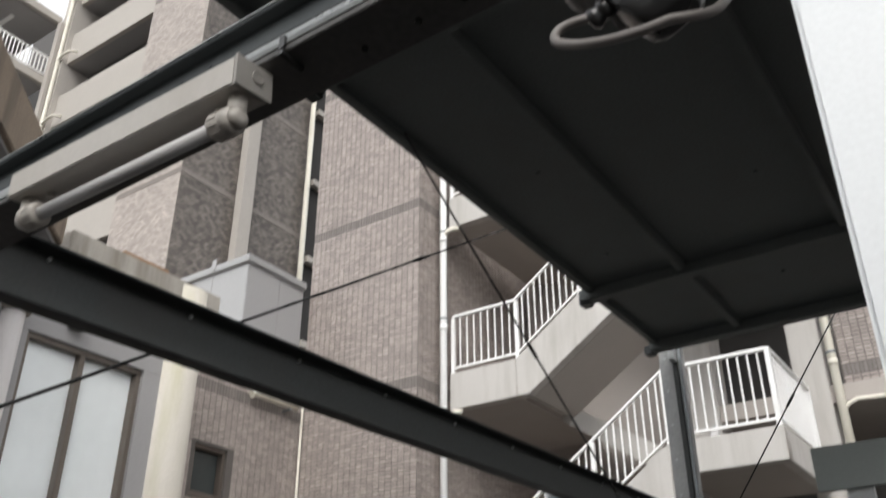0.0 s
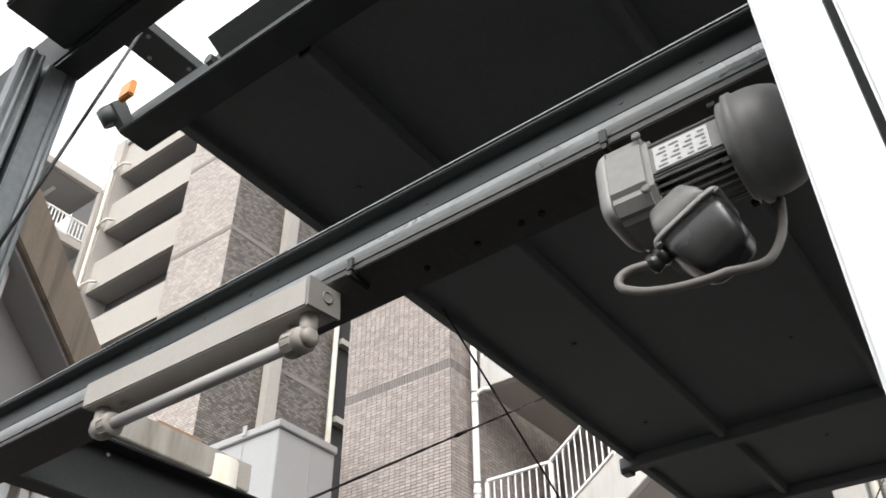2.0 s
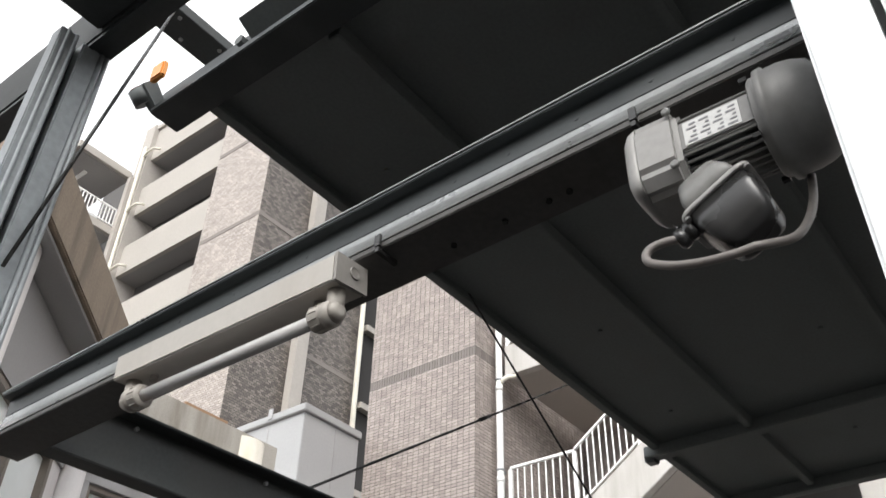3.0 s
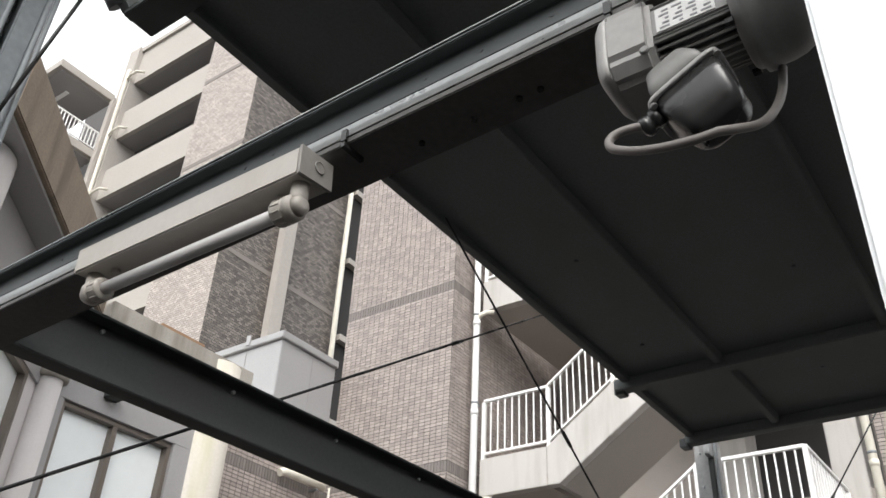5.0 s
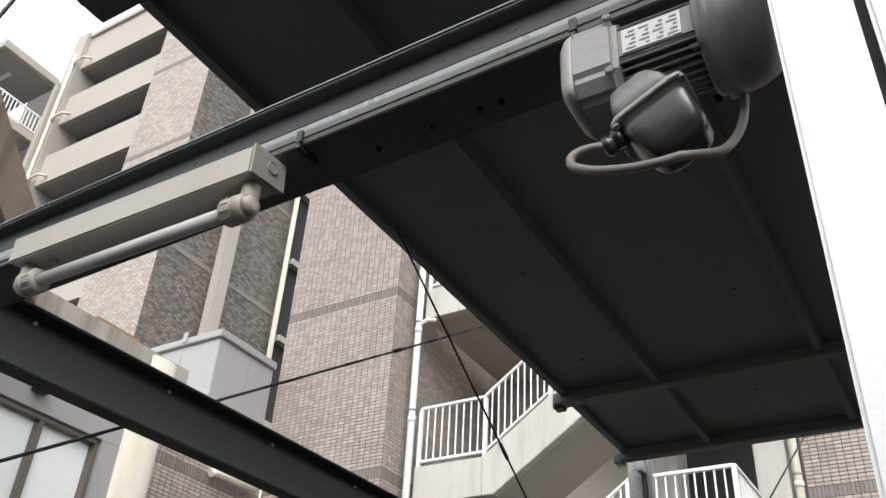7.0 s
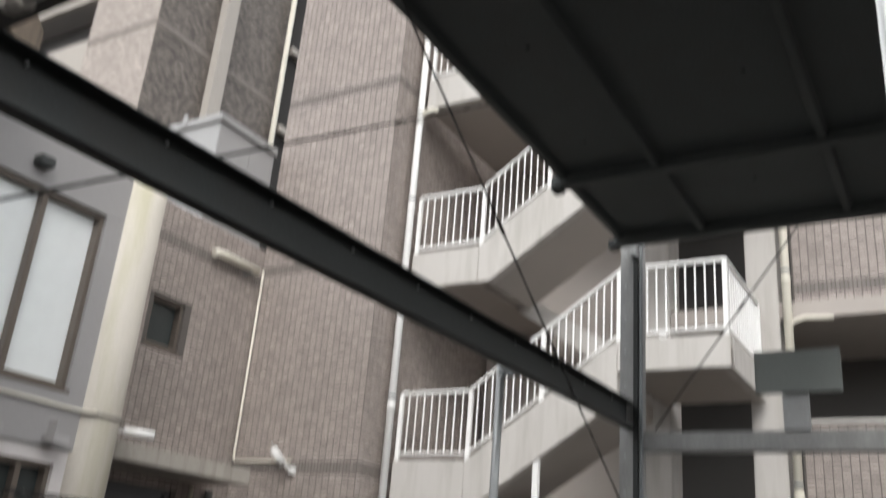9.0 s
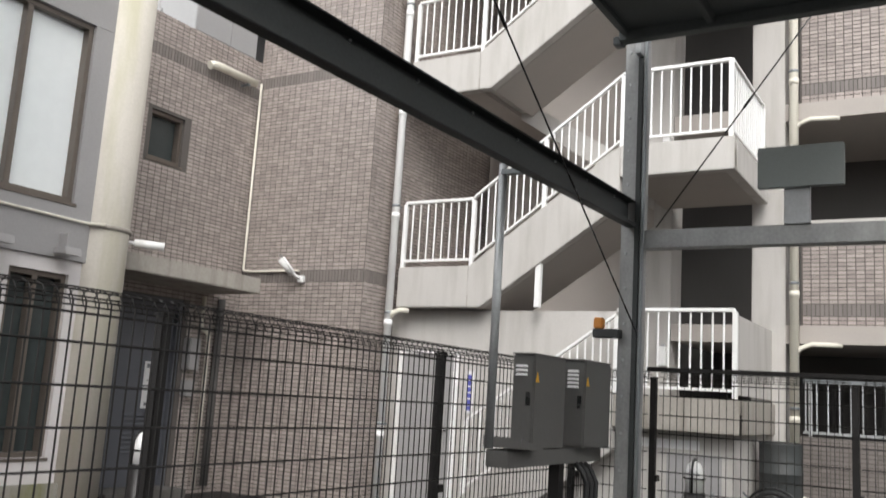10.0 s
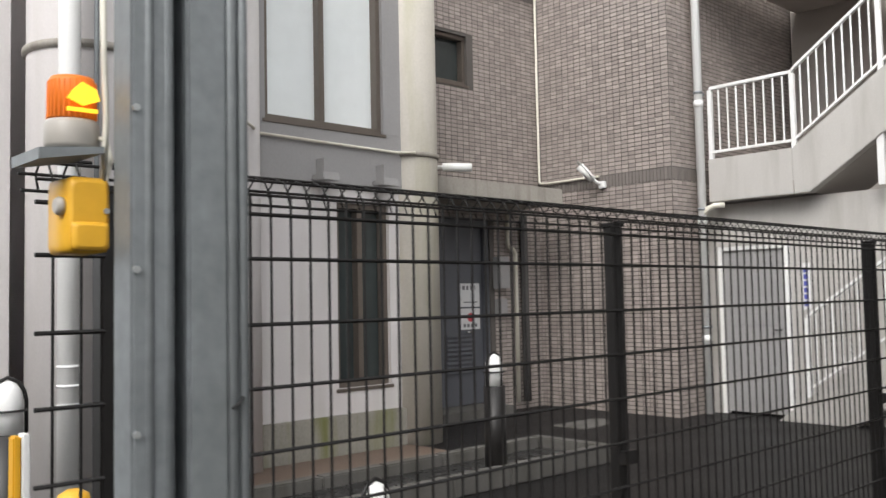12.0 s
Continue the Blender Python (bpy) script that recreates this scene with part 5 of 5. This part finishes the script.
# ---------------------------------------------------------------- control cabinets by the far post
py = 2.8
pole = thing("conduit_pole", "thin grey steel conduit pole beside the cabinets", "pole", (5.165, py, 1.15))
part("pole", S().rod((5.165, py, 1.15), (5.165, py, 2.80), 0.025, 14), GALV, pole)
part("clamp", S().box(5.14, 5.19, 2.532, py, 2.735, 2.765), GALV_DARK, pole)
for x0, x1, y0, y1, z1, n in ((5.46, 5.94, 2.675, 2.82, 1.70, 3), (6.08, 6.56, 2.60, 2.78, 1.705, 5)):
    c = thing("control_cabinet", "dark grey steel control cabinet with vent louvres", "cabinet", (x0, y0, 1.15), group="control cabinets")
    part("body", S().box(x0 + 0.012, x1, y0, y1, 1.15, z1), CABINET, c, bevel=0.006)
    part("door", S().box(x0, x0 + 0.010, y0 + 0.008, y1 - 0.008, 1.17, z1 - 0.02), CABINET, c, bevel=0.003)
    part("cap", S().box(x0 - 0.003, x1 + 0.002, y0 - 0.003, y1 + 0.003, z1 + 0.001, z1 + 0.011), CABINET, c, bevel=0.003)
    for k in range(n):
        part("vent_slat", S().hexa([(x0 - 0.012, y0 + 0.04, z1 - 0.075 - 0.025 * k), (x0 - 0.001, y0 + 0.04, z1 - 0.075 - 0.025 * k), (x0 - 0.001, y0 + 0.12, z1 - 0.075 - 0.025 * k), (x0 - 0.012, y0 + 0.12, z1 - 0.075 - 0.025 * k), (x0 - 0.004, y0 + 0.045, z1 - 0.060 - 0.025 * k), (x0 - 0.001, y0 + 0.045, z1 - 0.060 - 0.025 * k), (x0 - 0.001, y0 + 0.115, z1 - 0.060 - 0.025 * k), (x0 - 0.004, y0 + 0.115, z1 - 0.060 - 0.025 * k)]), WHITE, c, "pale louvre")
    part("warning_mark", S().prism([(x0 + 0.02, z1 - 0.16), (x0 + 0.07, z1 - 0.16), (x0 + 0.045, z1 - 0.10)], "y", y0 - 0.004, y0 - 0.001), YELLOW, c, "yellow triangular warning mark")
    part("door_handle", S().box(x0 - 0.012, x0 - 0.001, y0 + 0.02, y0 + 0.045, 1.40, 1.48), MOTOR_DARK, c)
tray = thing("cabinet_stand", "grey steel tray and legs under the cabinets", "stand", (5.9, 2.7, 0))
part("tray", S().box(5.15, 6.598, 2.67, 2.81, 1.05, 1.145), CABINET, tray, bevel=0.004)
part("leg", S().box(5.97, 6.04, 2.71, 2.78, 0, 1.049), FENCE, tray)
part("flap", S().hexa([(5.17, 2.60, 1.16), (5.46, 2.60, 1.148), (5.46, 2.84, 1.148), (5.17, 2.84, 1.16), (5.17, 2.60, 1.22), (5.46, 2.60, 1.158), (5.46, 2.84, 1.158), (5.17, 2.84, 1.22)]), CABINET, tray)
hose = thing("cable_conduit", "black corrugated conduits dropping from the cabinets", "conduit", (6.25, 2.6, 0))
for k in range(3):
    x, y = 6.16 + 0.05 * k, 2.60 - 0.012 * k
    part("hose", S().path([(x, y + 0.08, 1.048), (x, y + 0.03, 1.0), (x + 0.01, y, 0.93), (x + 0.005, y, 0.84), (x, y, 0.78)], 0.018, 10), RUBBER, hose)
    part("coupling", S().lathe([(0.017, 0.64), (0.023, 0.645), (0.023, 0.70), (0.019, 0.705), (0.019, 0.715), (0.023, 0.72), (0.023, 0.77), (0.017, 0.778)], (x, y, 0), n=12), GALV_DARK, hose)
    part("pipe", S().rod((x, y, 0.0), (x, y, 0.645), 0.013, 12), GALV_DARK, hose)
part("clamp_bar", S().box(6.13, 6.598, 2.565, 2.575, 0.56, 0.60), BLACK_STEEL, hose)
am = thing("amber_lamp", "small amber lamp on a bracket at the post", "signal lamp", (6.55, 2.6, 2.0))
part("lens", S().box(6.50, 6.565, 2.655, 2.72, 1.957, 2.035), ORANGE, am, bevel=0.008)
part("arm", S().box(6.5, 6.598, 2.54, 2.725, 1.895, 1.955), BLACK_STEEL, am, bevel=0.004)

# notice panel standing on the rear beam
pn = thing("rear_panel", "grey-green blank sheet panel on the rear beam", "panel", (6.65, 1.38, 2.69))
part("sheet", S().box(6.56, 6.60, 1.10, 1.63, 2.90, 3.18), SIGN_GREEN, pn, bevel=0.006)
part("stem", S().box(6.601, 6.64, 1.31, 1.47, 2.668, 3.1), GALV, pn)

# ---------------------------------------------------------------- mesh fence
FYN = 2.84


def fence_post(x, y):
    p = thing("fence_post", "dark brown square fence post with cap", "fence post", (x, y, 0), group="fence posts")
    part("post", S().box(x - 0.022, x + 0.022, y - 0.022, y + 0.022, 0, 1.64), FENCE, p, bevel=0.004)
    part("cap", S().box(x - 0.025, x + 0.025, y - 0.025, y + 0.025, 1.641, 1.652), FENCE, p)
    part("clamp", S().box(x - 0.03, x + 0.03, y - 0.044, y - 0.0225, 0.93, 0.97), FENCE, p)


def fence_panel(p, q, name="mesh_fence"):
    """Welded mesh between two points: uprights, level wires and a folded top roll."""
    p, q = Vector(p), Vector(q)
    d = (q - p)
    L = d.length
    w = d / L
    n = Vector((-w.y, w.x, 0))
    f = thing(name, "dark brown welded mesh fence panel with a folded top", "fence", (p.x, p.y, 0), group="fence panels")
    wire = S().rod((0, 0, 0.06), (0, 0, 1.65), 0.0030, 4, caps=False).mesh("upright_wire", FENCE)
    hoop = S().path([n * dn + Vector((0, 0, z)) for z, dn in ((1.65, 0), (1.685, 0.025), (1.697, 0.06), (1.672, 0.09), (1.640, 0.075))], 0.0022, 4).mesh("top_hoop", FENCE)
    k = 0.03
    while k < L:
        e = p + w * k
        for name_, me in (("upright_wire", wire), ("top_hoop", hoop)):
            ob = new(name_, me)
            ob.parent = f
            ob.location = (e.x - p.x, e.y - p.y, 0)
        k += 0.0485
    for z in (0.08, 0.22, 0.35, 0.48, 0.61, 0.74, 0.87, 0.999, 1.128, 1.258, 1.387, 1.521, 1.612):
        part("level_wire", S().rod(p + Vector((0, 0, z)), q + Vector((0, 0, z)), 0.0044, 5), FENCE, f)
    for dz, dn in ((1.652, 0), (1.685, 0.026), (1.697, 0.06), (1.672, 0.09), (1.640, 0.075)):
        part("level_wire", S().rod(p + n * dn + Vector((0, 0, dz)), q + n * dn + Vector((0, 0, dz)), 0.0032, 5), FENCE, f)
    return f


xs = [1.25, 2.805, 4.725, 6.60]
fence_panel((1.105, FYN, 0), (1.225, FYN, 0))
for x in xs:
    fence_post(x, FYN + 0.045)
for a, b in zip(xs, xs[1:]):
    fence_panel((a, FYN, 0), (b, FYN, 0))
# the fence turns behind the far post
fence_panel((xs[-1], FYN, 0), (6.9, FYN, 0))
fence_panel((6.9, FYN - 0.05, 0), (6.9, 2.44, 0))
fence_post(6.9, 2.40)
back_panel = fence_panel((6.9, 2.36, 0), (6.9, 1.12, 0))
fence_post(6.9, 1.09)
fence_panel((6.9, 1.06, 0), (6.9, -1.0, 0))
part("hand_rail", S().box(6.875, 6.925, -1.0, 2.45, 1.690, 1.722), FENCE, back_panel, bevel=0.006)


# ---------------------------------------------------------------- yard furniture
def bollard(x, y, h):
    b = thing("bollard_light", "black bollard light with a caged white dome", "bollard", (x, y, 0), group="bollard lights")
    part("shaft", S().lathe([(0.085, 0), (0.085, h - 0.25)], (x, y, 0), n=24), FENCE, b)
    part("dome", S().lathe([(0.07, h - 0.249), (0.07, h - 0.11), (0.067, h - 0.08), (0.057, h - 0.045), (0.038, h - 0.018), (0.012, h - 0.004)], (x, y, 0), n=24), WHITE, b, "white translucent dome")
    g = S().path([(x - 0.085, y, h - 0.25), (x - 0.085, y, h - 0.10), (x - 0.075, y, h - 0.055), (x - 0.05, y, h - 0.012), (x, y, h + 0.012), (x + 0.05, y, h - 0.012), (x + 0.075, y, h - 0.055), (x + 0.085, y, h - 0.10), (x + 0.085, y, h - 0.25)], 0.009, 6)
    part("cage", g, FENCE, b)
    ring = [(x + 0.085 * math.cos(a * math.pi / 10), y + 0.085 * math.sin(a * math.pi / 10), h - 0.14) for a in range(21)]
    part("cage_ring", S().path(ring, 0.006, 6), FENCE, b)


bollard(5.6, 6.1, 1.0)
bollard(7.95, 2.38, 1.04)
bollard(1.93, 5.72, 1.095)
bollard(3.2, 4.57, 0.59)

# amber beacon and yellow alarm box on the front post
BX, BY, BZ = 1.006, 2.402, 1.668
bc = thing("warning_beacon", "lit amber rotating beacon on a cream base", "beacon", (BX, BY, BZ - 0.05))
lens = part("lens", S().lathe([(0.0295, 0.0), (0.0285, 0.048), (0.026, 0.054)], (BX, BY, BZ), n=28), BEACON_AMBER, bc, "amber ribbed lens")
for k in range(28):
    a = 2 * math.pi * k / 28
    part("lens_rib", S().rod((BX + 0.0295 * math.cos(a), BY + 0.0295 * math.sin(a), BZ + 0.001), (BX + 0.0285 * math.cos(a), BY + 0.0285 * math.sin(a), BZ + 0.048), 0.0011, 5), BEACON_AMBER, lens)
part("reflector", S().prism([(BX - 0.018, BZ + 0.022), (BX + 0.002, BZ + 0.014), (BX + 0.022, BZ + 0.022), (BX + 0.018, BZ + 0.036), (BX + 0.0, BZ + 0.044), (BX - 0.01, BZ + 0.034)], "y", BY - 0.0355, BY - 0.0310), BEACON_HEART, bc, "bright yellow lamp")
part("reflector", S().box(BX - 0.018, BX + 0.02, BY - 0.0345, BY - 0.0310, BZ + 0.006, BZ + 0.011), BEACON_HEART, bc)
part("base", S().lathe([(0.031, -0.037), (0.0335, -0.032), (0.0335, -0.006), (0.030, -0.001)], (BX, BY, BZ), n=28), LAMP_BODY, bc)
part("bracket", S().hexa([(0.949, BY - 0.05, BZ - 0.060), (1.028, BY - 0.05, BZ - 0.046), (1.028, BY + 0.05, BZ - 0.046), (0.949, BY + 0.05, BZ - 0.060), (0.949, BY - 0.05, BZ - 0.046), (1.028, BY - 0.05, BZ - 0.038), (1.028, BY + 0.05, BZ - 0.038), (0.949, BY + 0.05, BZ - 0.046)]), GALV_DARK, bc)
part("lead", S().path([(1.03, 2.39, 1.647), (1.037, 2.372, 1.642), (1.042, 2.369, 1.617), (1.032, 2.369, 1.577), (1.037, 2.369, 1.667), (1.034, 2.369, 1.747), (1.032, 2.369, 1.86)], 0.004), PIPE, bc)
yb = thing("alarm_box", "yellow plastic alarm sounder box on the post", "alarm", (BX, BY, 1.49))
part("body", loft([(BY - 0.040, 0.020, 0.040, 0.3), (BY - 0.035, 0.026, 0.047, 0.25), (BY + 0.028, 0.027, 0.048, 0.22), (BY + 0.032, 0.024, 0.045, 0.25)], (1.014, 1.545), 48), YELLOW, yb)
part("lower_lip", loft([(BY - 0.046, 0.017, 0.013, 0.3), (BY - 0.042, 0.023, 0.017, 0.3), (BY - 0.0402, 0.024, 0.018, 0.3)], (1.014, 1.518), 32), YELLOW, yb)
part("knob", S().lathe([(0.011, 0), (0.012, 0.005), (0.009, 0.010)], (0.988, BY - 0.02, 1.556), (-1, 0, 0), 16), LAMP_BODY, yb)
part("screw", bolt(S(), (1.034, BY - 0.0405, 1.55), (0, -1, 0), 0.004, 0.003), GALV, yb)

# white downpipe in front of the corner column
wp = thing("white_standpipe", "white plastic standpipe in front of the corner column", "pipe", (2.32, 6.02, 0), group="downpipes")
part("pipe", S().rod((2.32, 6.02, 0), (2.32, 6.02, 5.7), 0.058, 18), WHITE, wp)
for z in (1.02, 1.12, 0.92):
    part("collar", S().rod((2.32, 6.02, z - 0.008), (2.32, 6.02, z + 0.008), 0.0605, 18), PAPER, wp)
part("thin_pipe", S().rod((2.48, 6.06, 0), (2.48, 6.06, 5.7), 0.014, 10), GALV_DARK, wp)
yp = thing("yellow_marker_post", "yellow and white striped marker post", "marker post", (1.30, 3.6, 0))
part("post", S().box(1.297, 1.316, 3.57, 3.61, 0, 1.118), YELLOW, yp, bevel=0.004)
part("stripe", S().box(1.317, 1.338, 3.569, 3.61, 0, 1.122), WHITE, yp, bevel=0.004)
yp2 = thing("yellow_marker_post", "round-topped yellow marker post", "marker post", (1.62, 4.0, 0))
part("post", S().lathe([(0.055, 0), (0.055, 0.83), (0.045, 0.87), (0.02, 0.885)], (1.60, 4.0, 0), n=20), YELLOW, yp2)

# raised bed, paving and drain by the bay
kb = thing("planter_kerb", "low dark wet concrete kerb round a bare bed", "kerb", (5.5, 6.3, 0))
for k in range(6):
    for y in (5.94, 6.70):
        part("kerb_stone", S().box(3.2 + 0.6 * k, 3.795 + 0.6 * k, y, y + 0.12, 0, 0.15), KERB, kb, bevel=0.012)
part("kerb_stone", S().box(6.805, 6.925, 5.94, 6.82, 0, 0.15), KERB, kb, bevel=0.012)
part("soil", S().box(3.2, 6.804, 6.061, 6.699, 0, 0.06), MOTOR_DARK, kb)
solid("paving", S().box(2.9, 6.3, 6.9, 7.94, 0.0, 0.02), PAVER, "brown paved strip in front of the bay", "paving", kind="structure")
solid("drain_cover", S().box(8.2, 9.0, 7.3, 7.75, 0.0, 0.008), KERB, "grey flush concrete drain cover", "drain cover", kind="structure")

# hedge by the store
hs = S()
hr = random.Random(5)
for k in range(1500):
    x, y = hr.uniform(7.75, 8.6), hr.uniform(1.3, 2.35)
    z = hr.uniform(0.05, 0.56) + 0.05 * math.sin(9 * x) * math.cos(7 * y)
    a, b_, s_ = hr.uniform(0, 6.3), hr.uniform(-0.8, 0.8), hr.uniform(0.018, 0.035)
    u = Vector((math.cos(a), math.sin(a), b_)).normalized() * s_
    v = Vector((-math.sin(a), math.cos(a), hr.uniform(-0.5, 0.9))).normalized() * s_ * 0.6
    c = Vector((x, y, z))
    hs.face([c - u, c - v, c + u, c + v])
    hs.face([c - u * 0.9 + v * 0.1 + Vector((0, 0, 0.004)), c + v * 0.9, c + u * 0.9, c - v * 0.9])
solid("hedge", hs, LEAF, "small clipped green hedge beside the store", "hedge", kind="stuff")

# bicycle leaning by the store corner
bk = thing("bicycle", "parked bicycle seen from behind its rear wheel", "bicycle", (10.9, 2.2, 0))


def wheel(cx, cy, r):
    ring = [(cx + 0.35 * r * math.cos(a * math.pi / 16), cy + 0.94 * r * math.cos(a * math.pi / 16), 0.34 + r * math.sin(a * math.pi / 16)) for a in range(33)]
    w_ = part("wheel", S().path(ring, 0.020, 8), TYRE, bk)
    part("rim", S().path([(a_, b_, 0.34 + (c_ - 0.34) * 0.93) for a_, b_, c_ in ring], 0.009, 6), CHROME, w_)
    for j in range(14):
        x, y, z = ring[(j * 16) // 7 % 33]
        part("spoke", S().rod((cx, cy, 0.34), (x, y, z), 0.0015, 4), CHROME, w_)
    part("hub", S().rod((cx - 0.05, cy + 0.02, 0.34), (cx + 0.05, cy - 0.02, 0.34), 0.02, 10), CHROME, w_)


wheel(10.4, 2.22, 0.31)
part("mudguard", S().path([(10.4 + 0.35 * 0.36 * math.cos(a), 2.22 + 0.94 * 0.36 * math.cos(a), 0.34 + 0.36 * math.sin(a)) for a in [0.3 + 0.15 * j for j in range(17)]], 0.014, 6), MOTOR_DARK, bk)
part("frame_tube", S().rod((10.4, 2.22, 0.34), (10.62, 2.65, 0.36), 0.013), GALV_DARK, bk)
part("frame_tube", S().rod((10.4, 2.22, 0.34), (10.56, 2.56, 0.62), 0.011), GALV_DARK, bk)
dr = thing("drum", "dark grey metal drum standing by the store", "drum", (11.3, 2.28, 0))
part("shell", S().lathe([(0.23, 0.0), (0.23, 0.4), (0.24, 0.41), (0.23, 0.42), (0.23, 0.80), (0.24, 0.81), (0.23, 0.82), (0.23, 1.12), (0.235, 1.14), (0.20, 1.145)], (11.25, 2.30, 0), n=32), BLACK_STEEL, dr)
part("lid", S().lathe([(0.199, 1.142), (0.195, 1.15)], (11.25, 2.30, 0), n=32), BLACK_STEEL, dr)


# ---------------------------------------------------------------- single wall tiles
for wall, own, place, d, rng in TILES:
    made = {}
    for a, b, c, e in own:
        key = (round(b - a, 3), round(e - c, 3))
        if key not in made:
            o = place(a, c, 0)
            s = tile_shape([(a, b, c, e)], place, d, rng)
            s.v = [tuple(Vector(v) - Vector(o)) for v in s.v]
            made[key] = raw_mesh("tile", s, TILE)
        ob = new("tile", made[key])
        ob.parent = wall
        ob.location = place(a, c, rng.uniform(-0.0015, 0.0015))
